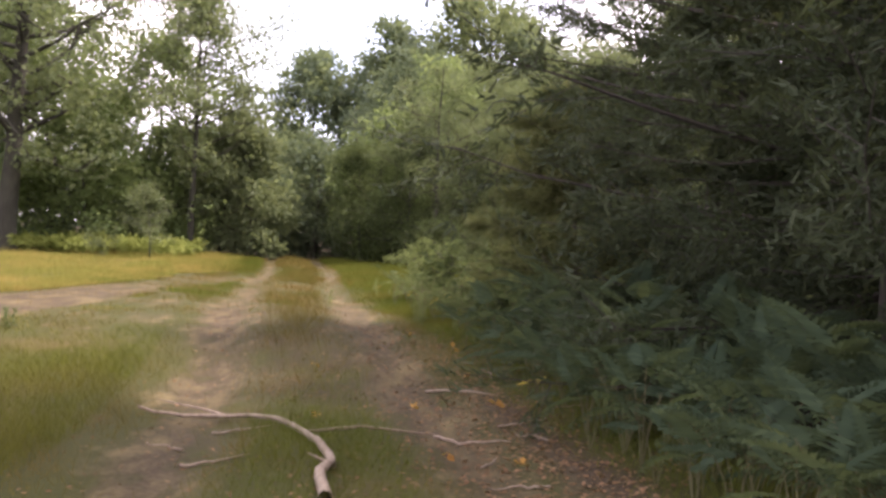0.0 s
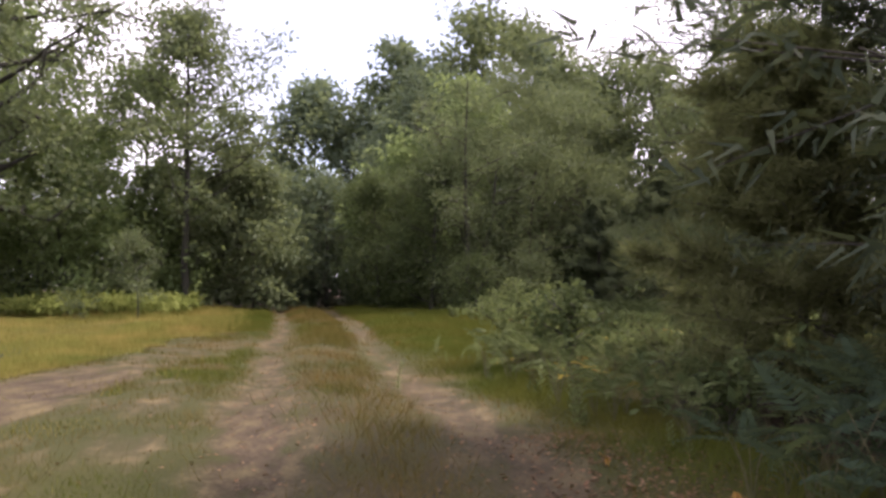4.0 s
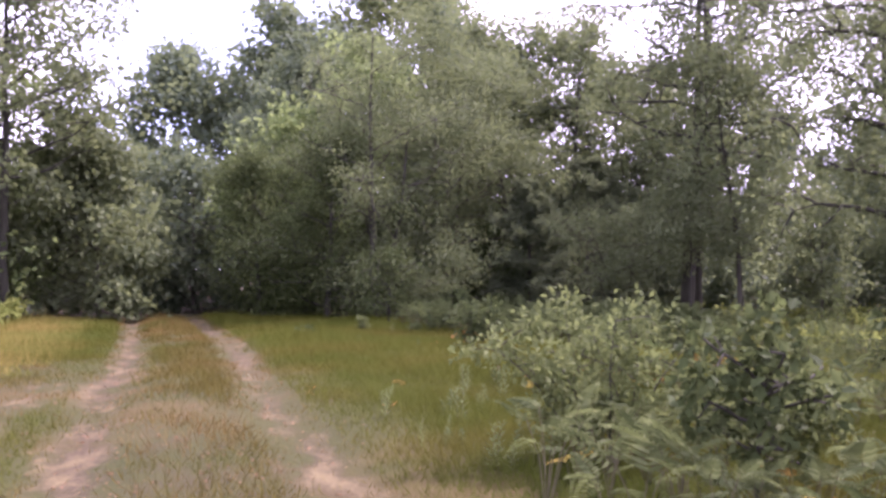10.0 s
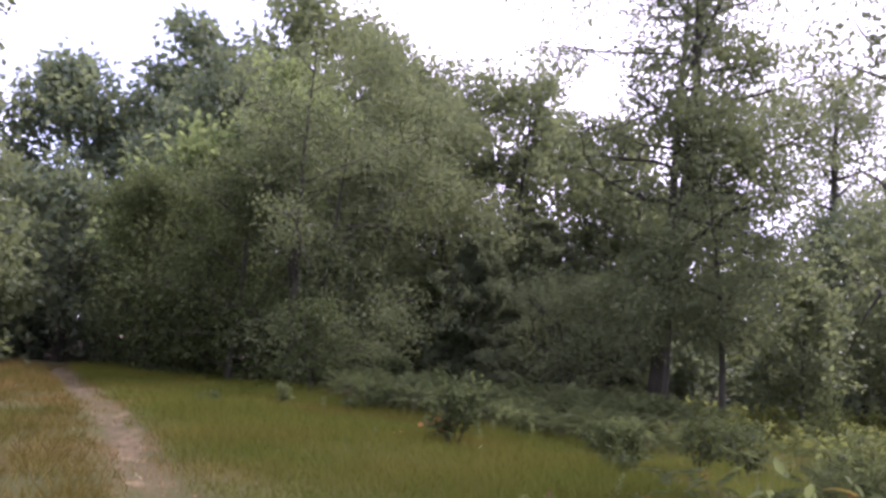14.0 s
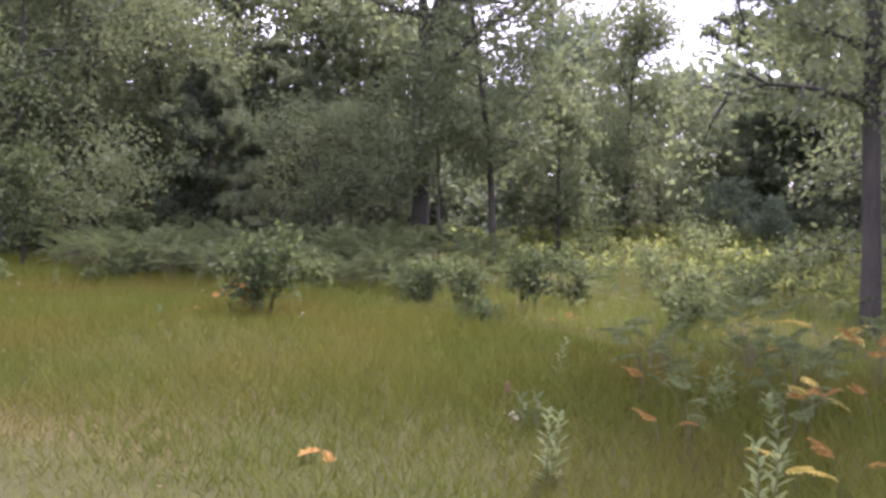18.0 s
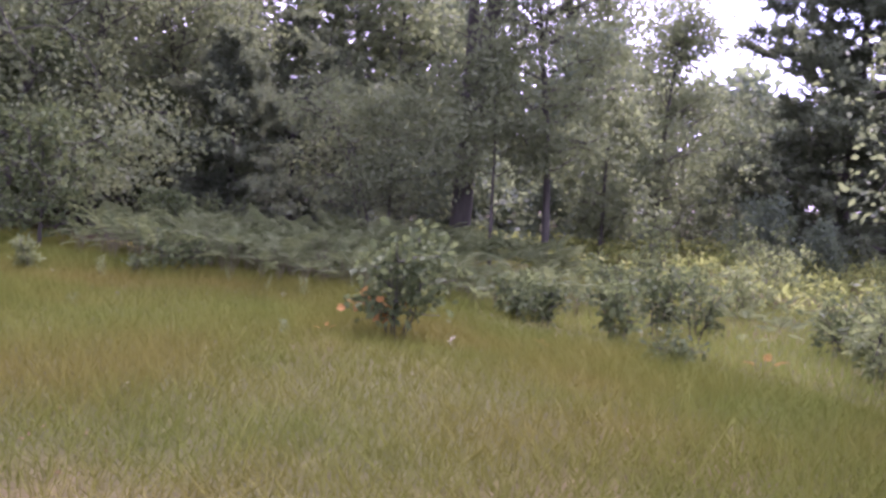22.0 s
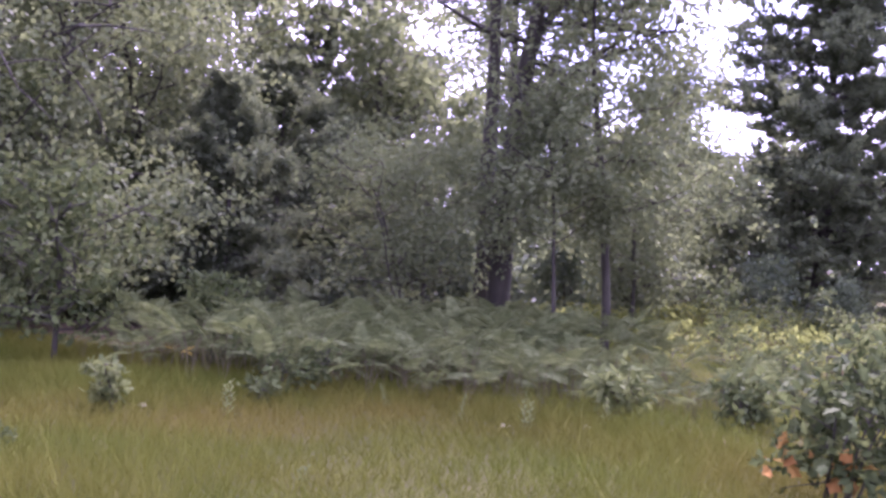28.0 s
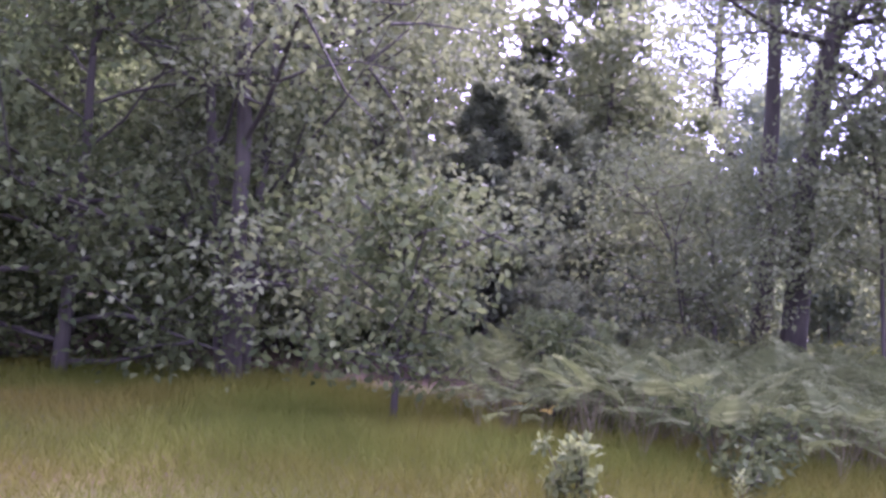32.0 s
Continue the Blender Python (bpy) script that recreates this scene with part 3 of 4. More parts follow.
# Woods on the west side and beyond the far end of the lane.
broadleaf("oak_tree", "tall broad oak beside the bracken at the clearing's edge", 11, -18.6, 38.2, 19, 6.8, 0.24, OAK_LEAF, 0.92, 42, 34, 0.24, spread=0.95, fill=220, course=[(0, 0, -0.1), (0.3, 0, 8), (0.9, 0, 19)])
broadleaf("oak_tree", "slender oak with a bare lower trunk and airy crown", 12, -12.1, 43.0, 13.5, 4.3, 0.3, OAK_LEAF, 0.36, 30, 34, 0.2, "egg", spread=0.7, fill=60, course=[(0, 0, -0.1), (0.1, 0, 14)])
broadleaf("oak_tree", "broad forked oak with leafy boughs hanging to the grass", 63, -0.3, 42.3, 10.5, 3.9, 0.1, OAK_LEAF, 0.26, 30, 40, 0.105, "egg", lean=(0.04, 0.0), spread=0.55, stems=3, fill=420)
# Western trees take the lighter leaf to show sun falling on them.
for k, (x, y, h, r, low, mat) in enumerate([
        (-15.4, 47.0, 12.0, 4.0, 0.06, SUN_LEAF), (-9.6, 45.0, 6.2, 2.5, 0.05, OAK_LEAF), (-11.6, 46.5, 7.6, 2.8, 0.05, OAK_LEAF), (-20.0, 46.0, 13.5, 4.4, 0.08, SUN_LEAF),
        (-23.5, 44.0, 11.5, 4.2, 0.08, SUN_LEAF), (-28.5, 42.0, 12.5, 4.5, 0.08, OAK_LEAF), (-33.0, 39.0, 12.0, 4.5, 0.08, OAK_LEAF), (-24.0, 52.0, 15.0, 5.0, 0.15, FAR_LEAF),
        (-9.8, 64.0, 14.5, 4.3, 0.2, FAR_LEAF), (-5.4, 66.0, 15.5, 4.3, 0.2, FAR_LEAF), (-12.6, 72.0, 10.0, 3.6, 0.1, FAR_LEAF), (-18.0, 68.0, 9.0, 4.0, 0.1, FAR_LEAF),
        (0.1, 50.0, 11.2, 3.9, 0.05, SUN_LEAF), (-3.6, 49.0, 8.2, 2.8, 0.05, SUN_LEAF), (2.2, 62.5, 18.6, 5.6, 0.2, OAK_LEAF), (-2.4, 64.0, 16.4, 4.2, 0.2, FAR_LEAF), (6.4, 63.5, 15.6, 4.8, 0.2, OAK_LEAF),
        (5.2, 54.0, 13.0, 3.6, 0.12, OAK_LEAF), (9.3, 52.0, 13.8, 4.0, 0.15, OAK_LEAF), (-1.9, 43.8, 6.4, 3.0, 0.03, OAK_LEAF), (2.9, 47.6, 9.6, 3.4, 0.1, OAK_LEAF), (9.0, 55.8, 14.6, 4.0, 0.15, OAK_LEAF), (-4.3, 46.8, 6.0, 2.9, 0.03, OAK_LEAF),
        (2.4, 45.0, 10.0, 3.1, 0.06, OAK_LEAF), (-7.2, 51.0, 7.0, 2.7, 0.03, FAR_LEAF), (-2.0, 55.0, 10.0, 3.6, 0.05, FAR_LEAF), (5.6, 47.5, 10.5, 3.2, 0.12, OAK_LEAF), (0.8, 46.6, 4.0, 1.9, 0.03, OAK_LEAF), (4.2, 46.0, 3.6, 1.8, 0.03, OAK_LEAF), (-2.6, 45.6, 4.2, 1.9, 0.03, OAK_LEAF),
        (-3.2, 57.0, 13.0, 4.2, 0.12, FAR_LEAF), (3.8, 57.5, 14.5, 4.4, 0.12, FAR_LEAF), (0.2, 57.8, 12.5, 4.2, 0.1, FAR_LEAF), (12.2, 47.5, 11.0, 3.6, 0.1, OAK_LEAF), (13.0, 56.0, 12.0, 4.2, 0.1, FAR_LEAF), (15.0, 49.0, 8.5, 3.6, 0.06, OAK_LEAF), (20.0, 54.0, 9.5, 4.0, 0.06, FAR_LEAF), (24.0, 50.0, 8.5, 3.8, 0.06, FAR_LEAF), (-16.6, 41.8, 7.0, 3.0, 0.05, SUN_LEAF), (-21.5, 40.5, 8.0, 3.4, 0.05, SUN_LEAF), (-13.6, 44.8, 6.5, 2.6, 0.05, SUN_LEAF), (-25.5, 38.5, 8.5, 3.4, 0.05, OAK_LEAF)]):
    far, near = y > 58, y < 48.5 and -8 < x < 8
    # Low near trees get the dark leaf, painting in the wood's shaded foot.
    broadleaf("woodland_tree", WOOD_LABEL, 100 + k, x, y, h, r, low, SPROUT_SHADE_LEAF if near and h < 7 else mat, 0.14 + 0.011 * h, 22, 44 if near else 22 if not far else 16, 0.12 if near else 0.24 if not far else 0.4, "egg" if h < 15 else "round", group="woodland trees",
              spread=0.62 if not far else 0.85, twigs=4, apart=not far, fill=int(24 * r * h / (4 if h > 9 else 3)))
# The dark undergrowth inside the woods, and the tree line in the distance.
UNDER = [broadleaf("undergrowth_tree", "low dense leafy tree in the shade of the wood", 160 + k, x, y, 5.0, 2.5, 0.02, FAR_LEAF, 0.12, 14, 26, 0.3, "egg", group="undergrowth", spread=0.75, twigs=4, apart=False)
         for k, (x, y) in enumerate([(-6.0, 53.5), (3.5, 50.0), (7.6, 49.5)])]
rng = np.random.default_rng(77)


def copied(proto, x, y, size, tall=1.0):
    copy_thing(proto, Matrix.Translation((x, y, float(ground_height(x, y)) - 0.05)) @ Matrix.Rotation(rng.uniform(0, 6.28), 4, "Z") @ Matrix.Diagonal((size, size, size * tall, 1)))


for x, y, size in [(-9.5, 53, 0.9), (-2.5, 51.5, 0.9), (0.5, 54.5, 1.0), (6.5, 53.0, 1.1), (11.5, 48.5, 0.85), (12.5, 51.5, 1.1), (11.0, 55.5, 1.2), (2.5, 57.5, 1.1), (-5.0, 58.5, 1.1), (-14.0, 51.5, 0.9),
                   (-17.5, 50.0, 1.0), (-21.5, 49.0, 1.1), (-26.0, 47.0, 1.1), (-31.0, 45.0, 1.1), (-36.5, 41.0, 1.2), (-37.0, 35.0, 1.2), (-12.5, 57.0, 0.8), (9.0, 58.5, 1.2), (16.5, 53.5, 1.0),
                   (19.5, 48.5, 0.8), (22.5, 56.5, 1.1), (27.5, 52.0, 1.0), (13.0, 44.0, 0.6), (15.4, 43.0, 0.55), (12.4, 46.0, 0.6), (22.0, 40.5, 0.45), (20.5, 37.5, 0.35), (31.0, 44.5, 1.0), (29.0, 46.0, 1.0), (34.0, 41.5, 1.1), (33.0, 37.5, 0.9), (18.6, 45.0, 0.8), (11.2, 43.6, 0.5), (8.0, 43.0, 0.4)]:
    copied(UNDER[int(abs(x * 7)) % 3], x, y, size)
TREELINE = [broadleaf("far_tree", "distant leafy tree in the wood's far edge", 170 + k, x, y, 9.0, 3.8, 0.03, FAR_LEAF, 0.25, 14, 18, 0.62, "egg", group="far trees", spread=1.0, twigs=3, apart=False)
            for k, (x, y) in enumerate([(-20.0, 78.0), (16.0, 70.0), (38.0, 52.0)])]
for k in range(46):
    heading = radians(-62 + 160 * k / 45)
    away = 62 + 22 * rng.random() if heading < 0.7 else 50 + 18 * rng.random()
    x, y = -4 + away * math.sin(heading), 20 + away * math.cos(heading)
    if not (-14 < x < 12 and y < 76):
        copied(TREELINE[k % 3], x, y, rng.uniform(0.8, 1.0), rng.uniform(0.85, 1.05))
# The tall double-trunked oak, and the slim trees beside it.
broadleaf("oak_tree", "tall oak trunk forking into long crooked limbs above shrubs", 31, 9.7, 40.75, 17.5, 5.0, 0.36, OAK_LEAF, 0.5, 32, 36, 0.15, spread=0.65, fill=110,
          course=[(0, 0, -0.1), (0.15, -0.12, 3.2), (0.2, -0.15, 4.5), (0.5, -0.4, 6.5), (0.65, -0.5, 9.0), (0.8, -0.5, 18)],
          extra=[[(0.5, -0.4, 6.3), (0.9, -0.7, 7.0), (1.4, -1.1, 7.5), (2.0, -1.5, 8.2), (2.7, -2.0, 8.8), (3.6, -2.6, 9.6)], [(0.2, -0.15, 4.6), (0.8, -0.6, 5.2), (1.5, -1.2, 6.0), (2.2, -1.8, 6.6), (3.0, -2.3, 7.4)]])
broadleaf("oak_tree", "straight dark oak trunk standing close behind another", 32, 10.6, 41.95, 16.0, 3.6, 0.5, OAK_LEAF, 0.42, 16, 40, 0.17, spread=0.62, fill=100, course=[(0, 0, -0.1), (0.1, -0.1, 6), (0.35, -0.2, 17)])
broadleaf("young_oak", "slim dark-stemmed young oak among ferns", 33, 10.5, 38.6, 9.4, 2.5, 0.26, OAK_LEAF, 0.2, 26, 30, 0.14, "egg", lean=(0.07, -0.03), spread=0.55, fill=90)
broadleaf("young_oak", "thin leaning young oak at the wood's edge", 34, 9.0, 38.7, 5.4, 1.3, 0.4, OAK_LEAF, 0.1, 12, 26, 0.12, "egg", lean=(0.06, 0.0), spread=0.4, fill=40)
broadleaf("sapling_clump", "several thin leaning stems with soft green leaves", 35, 7.5, 40.9, 4.1, 2.1, 0.3, OAK_LEAF, 0.085, 28, 28, 0.1, "round", lean=(-0.12, 0.05), spread=0.45, stems=4, fill=150)
broadleaf("young_oak", "young oak sapling with grey stem at the meadow's edge", 36, -0.18, 39.1, 2.35, 1.15, 0.2, SPROUT_SHADE_LEAF, 0.08, 20, 12, 0.095, "egg", spread=0.26, outline=OVAL, fill=24)
broadleaf("young_tree", "young tree with a thin bare stem beside the bracken", 37, -11.7, 36.0, 3.2, 1.1, 0.3, OAK_LEAF, 0.06, 14, 16, 0.09, "egg", spread=0.3)
pine("pine_tree", "dark bushy pine behind the young trees", 41, 8.2, 46.4, 6.4, 3.4, 0.02, 0.2, 15, 22, sprays=12, wide=0.045, mat=HAZE_NEEDLE)
pine("pine_tree", "tall dark pine rising behind the lower one", 46, 12.6, 50.4, 9.6, 3.4, 0.05, 0.3, 16, 18, sprays=10, wide=0.055, mat=HAZE_NEEDLE)
pine("pine_tree", "tall layered white pine across the fern clearing", 42, 28.0, 41.0, 17.0, 5.6, 0.03, 0.5, 30, 26, sprays=24, wide=0.11, mat=HAZE_NEEDLE)
pine("pine_tree", "low dark pine in the shade behind the young trees", 44, 5.2, 43.9, 5.2, 2.3, 0.02, 0.16, 14, 22, sprays=12, wide=0.045, mat=HAZE_NEEDLE)
broadleaf("oak_tree", "rounded leafy oak behind the forked oak", 45, 20.2, 43.2, 8.2, 3.0, 0.06, OAK_LEAF, 0.24, 26, 34, 0.15, "egg", spread=0.6, fill=150)
broadleaf("oak_tree", "leaning oak with a forked trunk beyond the clearing", 38, 27.0, 52.2, 16.5, 5.2, 0.42, OAK_LEAF, 0.75, 26, 60, 0.17, spread=0.8, fill=60,
          course=[(0, 0, -0.1), (-0.15, 0.15, 4.1), (-1.2, 1.3, 9.0), (-1.1, 1.3, 17.5)],
          extra=[[(-0.5, 0.55, 5.8), (-0.3, 0.3, 7.4), (0.5, -0.5, 9.3), (1.3, -1.3, 10.9), (1.9, -2.1, 12.5)]])
broadleaf("young_oak", "leafy young oak before the dark pine", 39, 14.2, 40.2, 5.0, 1.7, 0.15, OAK_LEAF, 0.14, 18, 30, 0.15, "egg", spread=0.45)
broadleaf("oak_tree", "low leafy oak in the distance beyond the clearing", 43, 24.6, 45.6, 6.4, 3.0, 0.05, OAK_LEAF, 0.22, 22, 30, 0.17, "egg", spread=0.6, fill=110)
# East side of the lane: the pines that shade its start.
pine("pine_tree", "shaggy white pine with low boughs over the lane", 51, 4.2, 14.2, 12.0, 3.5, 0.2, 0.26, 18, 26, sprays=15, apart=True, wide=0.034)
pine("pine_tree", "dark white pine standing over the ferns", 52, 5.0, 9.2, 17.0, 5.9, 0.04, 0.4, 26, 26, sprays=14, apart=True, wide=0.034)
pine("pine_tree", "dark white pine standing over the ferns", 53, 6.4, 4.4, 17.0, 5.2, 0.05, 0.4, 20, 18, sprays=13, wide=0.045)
pine("pine_tree", "mostly unseen dark white pine deep in the shade", 54, 7.6, 17.2, 11.0, 3.6, 0.03, 0.4, 16, 16, sprays=11, wide=0.07)
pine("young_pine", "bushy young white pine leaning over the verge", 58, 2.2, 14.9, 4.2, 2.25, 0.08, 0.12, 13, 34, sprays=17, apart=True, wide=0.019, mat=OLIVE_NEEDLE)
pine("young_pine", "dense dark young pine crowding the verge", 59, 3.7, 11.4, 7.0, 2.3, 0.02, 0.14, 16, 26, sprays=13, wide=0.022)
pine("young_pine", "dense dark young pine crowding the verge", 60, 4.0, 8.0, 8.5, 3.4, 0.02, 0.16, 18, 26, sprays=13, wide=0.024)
# Largely unseen pines, added to block sky light from the east.
SKY_BLOCK_PINE = pine("pine_tree", "mostly unseen dark white pine deep in the shade", 57, 9.4, 11.8, 12.0, 4.2, 0.03, 0.4, 14, 12, sprays=8, wide=0.095)
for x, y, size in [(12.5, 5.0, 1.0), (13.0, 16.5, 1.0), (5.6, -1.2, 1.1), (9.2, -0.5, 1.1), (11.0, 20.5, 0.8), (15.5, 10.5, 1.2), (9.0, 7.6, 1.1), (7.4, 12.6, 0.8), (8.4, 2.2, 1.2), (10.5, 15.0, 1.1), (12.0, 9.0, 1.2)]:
    copied(SKY_BLOCK_PINE, x, y, size)
broadleaf("oak_tree", "dark oak trunk rising from the bracken", 55, 7.8, 27.2, 15.0, 1.9, 0.2, OAK_LEAF, 0.27, 40, 40, 0.11, spread=0.5, fill=80, course=[(0, 0, -0.1), (0.05, 0.1, 6), (0.2, 0.1, 18)],
          extra=[[(0, 0, h), (-0.35, 0.3, h + 0.2), (-0.65, 0.65, h + 0.3), (-0.95, 0.95, h + 0.35), (-1.2, 1.35, h + 0.25)] for h in (3.0, 4.6, 6.2, 7.8, 9.0)])
broadleaf("oak_tree", "leafy oak half hidden behind the bracken", 56, 12.0, 23.5, 10.0, 3.8, 0.06, OAK_LEAF, 0.25, 28, 52, 0.15, spread=0.7)


broadleaf("oak_tree", "broad leafy oak standing at the end of the fern clearing", 64, 20.6, 32.4, 11.5, 3.7, 0.12, OAK_LEAF, 0.34, 34, 34, 0.17, "egg", spread=0.62, fill=190)
broadleaf("oak_tree", "leafy oak at the side of the fern clearing", 61, 13.5, 29.8, 9.0, 3.0, 0.08, OAK_LEAF, 0.24, 26, 40, 0.13, "egg", spread=0.6)


# ---- ferns and shrubs ----
def frond_mesh(rng, long, wide, mat):
    """A bracken frond: toothed leaflets in pairs along an arching rib."""
    n = 12
    verts, faces = [], []
    for k in range(n):
        u = (k + 0.5) / n
        foot = np.array([0, long * u, long * (0.10 * u - 0.38 * u * u)])
        half = wide * (1 - u) ** 0.8 * (0.55 + 0.45 * min(1, u * 6))
        for s in (-1, 1):
            m = 3
            w = long / n * 1.0
            start = len(verts)
            for j in range(m + 1):
                g = j / m
                mid = foot + np.array([s * half * g, half * 0.45 * g, -half * 0.18 * g * g + rng.normal(0, 0.004)])
                b = w * (1 - g) ** 0.5 * (0.38 if j % 2 else 0.2)
                verts += [mid + [0, b, 0.012 * (j % 2)], mid - [0, b, 0.012 * (j % 2)]]
                if j:
                    q = start + 2 * j
                    faces.append((q - 2, q - 1, q + 1, q))
    return np.array(verts), faces


def fern_proto(name, seed, mat, label, high=0.7, fronds=4, group="bracken", blade=1.0):
    rng = np.random.default_rng(seed)
    fern = tagged(new(name), label, "fern", group)
    stems = []
    for k in range(fronds):
        a = k * 6.283 / fronds + rng.uniform(-0.5, 0.5)
        tall = high * rng.uniform(0.6, 1.05)
        out = tall * rng.uniform(0.18, 0.4)
        line = np.array([[0, 0, 0], [out * 0.4 * math.cos(a), out * 0.4 * math.sin(a), tall * 0.6], [out * math.cos(a), out * math.sin(a), tall]])
        stems.append((line, [0.006, 0.005, 0.004]))
        v, f = frond_mesh(rng, blade * rng.uniform(0.38, 0.55) * high / 0.7, blade * rng.uniform(0.17, 0.25) * high / 0.7, mat)
        part = solid("frond", v, f, mat, fern)
        part.matrix_basis = Matrix.Translation(line[2] - np.array([0, 0, 0.02])) @ Matrix.Rotation(a - math.pi / 2 + rng.uniform(-0.4, 0.4), 4, "Z") @ Matrix.Rotation(rng.uniform(-0.1, 0.85), 4, "X") @ Matrix.Rotation(rng.uniform(-0.35, 0.35), 4, "Y")
    solid("stem", *tubes(stems, 4), STEM, fern)
    return fern


BRACKEN = "green bracken fern with arching toothed fronds"
FERNS = [fern_proto("bracken_fern", 200 + k, SHADE_FERN, BRACKEN, 0.62 + 0.07 * k, 4 + k % 2) for k in range(4)]
# Lighter copy of the frond colour, with daylight on the ferns mixed in.
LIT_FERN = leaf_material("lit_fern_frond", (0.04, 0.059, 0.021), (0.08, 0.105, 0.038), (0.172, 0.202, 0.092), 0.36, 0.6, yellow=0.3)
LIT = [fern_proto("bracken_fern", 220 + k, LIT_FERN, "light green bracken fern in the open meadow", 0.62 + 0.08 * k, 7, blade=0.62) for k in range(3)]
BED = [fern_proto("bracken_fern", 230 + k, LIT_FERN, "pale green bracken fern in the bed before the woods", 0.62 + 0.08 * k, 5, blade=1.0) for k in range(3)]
RUSTY = fern_proto("withered_fern", 210, RUST, "withered rust-brown bracken fern", 0.5, 3, "withered ferns", 0.7)
GOLDEN = fern_proto("yellowing_fern", 211, YELLOW, "yellowing bracken fern among green ones", 0.6, 3, "withered ferns", 0.8)


for spot, proto in zip([(3.6, 9.2), (4.4, 12.0), (3.9, 7.6), (4.2, 10.4), (2.9, 24.4), (3.6, 25.2), (1.2, 16.9), (2.2, 18.4), (3.0, 35.6), (2.3, 36.4), (3.9, 35.9), (1.5, 37.0)], FERNS + [RUSTY, GOLDEN] + LIT + BED):
    proto.matrix_world = Matrix.Translation((*spot, float(ground_height(*spot)) - 0.03))


def stand(proto, x, y, turn, size=1.0, tilt=0.0):
    return copy_thing(proto, Matrix.Translation((x, y, float(ground_height(x, y)) - 0.03)) @ Matrix.Rotation(turn, 4, "Z") @ Matrix.Rotation(tilt, 4, "X") @ Matrix.Scale(size, 4))


def fern_bed(seed, count, inside, box, small=0.8, large=1.2, joined=False, mat=SHADE_FERN, kinds=FERNS):
    """Many ferns over a patch of ground; joined: a far bed that nobody could count."""
    rng = np.random.default_rng(seed)
    made, places, verts, faces, at = 0, [], [], [], 0
    for _ in range(count * 40):
        if made >= count:
            break
        x, y = rng.uniform(box[0], box[2]), rng.uniform(box[1], box[3])
        if not inside(x, y) or any((x - p) ** 2 + (y - q) ** 2 < 0.07 for p, q in places):
            continue
        places.append((x, y))
        made += 1
        proto, turn, size, tilt = kinds[rng.integers(0, len(kinds))], rng.uniform(0, 6.28), rng.uniform(small, large), rng.uniform(-0.15, 0.15)
        if not joined:
            stand(proto, x, y, turn, size, tilt)
            continue
        m = Matrix.Translation((x, y, float(ground_height(x, y)) - 0.03)) @ Matrix.Rotation(turn, 4, "Z") @ Matrix.Rotation(tilt, 4, "X") @ Matrix.Scale(size, 4)
        for part in proto.children:
            if part.name.startswith("frond"):
                me, own = part.data, np.array(m @ part.matrix_basis)
                v = np.array([p.co for p in me.vertices]) @ own[:3, :3].T + own[:3, 3]
                verts.append(v)
                faces += [tuple(at + k for k in p.vertices) for p in me.polygons]
                at += len(v)
    if joined:
        tagged(solid("fern_bed", np.concatenate(verts), faces, mat), "dense bed of green bracken ferns", "ferns", kind="stuff")


def far_fern_bed(seed, count, inside, box, high, leaf):
    """A wide bed of bracken seen from afar: loose sprays of leaflets at knee height."""
    rng = np.random.default_rng(seed)
    spots = [(x, y) for x, y in zip(rng.uniform(box[0], box[2], count), rng.uniform(box[1], box[3], count)) if inside(x, y)]
    c = np.array([(x, y, float(ground_height(x, y)) + high * rng.uniform(0.55, 1.0)) for x, y in spots])
    tagged(solid("fern_bed", *clumps(rng, c, 0.35 * high, 9, leaf, DIAMOND, 0.2, 0.4, 0.5), SUN_FERN), "bed of yellow-green bracken ferns in the open", "ferns", kind="stuff")


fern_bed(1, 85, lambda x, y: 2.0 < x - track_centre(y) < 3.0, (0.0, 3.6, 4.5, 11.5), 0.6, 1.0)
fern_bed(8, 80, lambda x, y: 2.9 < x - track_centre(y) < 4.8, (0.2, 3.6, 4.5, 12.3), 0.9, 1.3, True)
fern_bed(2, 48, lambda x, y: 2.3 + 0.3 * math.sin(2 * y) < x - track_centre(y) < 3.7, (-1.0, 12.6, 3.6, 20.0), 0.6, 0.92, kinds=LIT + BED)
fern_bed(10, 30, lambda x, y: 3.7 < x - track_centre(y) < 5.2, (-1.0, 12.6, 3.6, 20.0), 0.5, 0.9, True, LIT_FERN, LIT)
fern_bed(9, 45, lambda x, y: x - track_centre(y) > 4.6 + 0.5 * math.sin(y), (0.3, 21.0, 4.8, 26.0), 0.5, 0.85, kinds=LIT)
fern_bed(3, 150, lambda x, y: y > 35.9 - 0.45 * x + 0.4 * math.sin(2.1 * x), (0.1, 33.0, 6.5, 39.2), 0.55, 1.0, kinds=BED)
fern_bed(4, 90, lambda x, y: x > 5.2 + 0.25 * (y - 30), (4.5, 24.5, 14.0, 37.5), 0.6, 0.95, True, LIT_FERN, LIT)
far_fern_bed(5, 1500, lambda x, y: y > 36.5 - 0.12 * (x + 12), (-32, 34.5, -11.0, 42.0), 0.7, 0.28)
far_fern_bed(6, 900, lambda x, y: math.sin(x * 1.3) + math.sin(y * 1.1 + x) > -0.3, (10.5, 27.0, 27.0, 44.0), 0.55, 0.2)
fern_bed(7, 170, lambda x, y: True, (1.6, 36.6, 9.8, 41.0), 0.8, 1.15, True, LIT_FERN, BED)
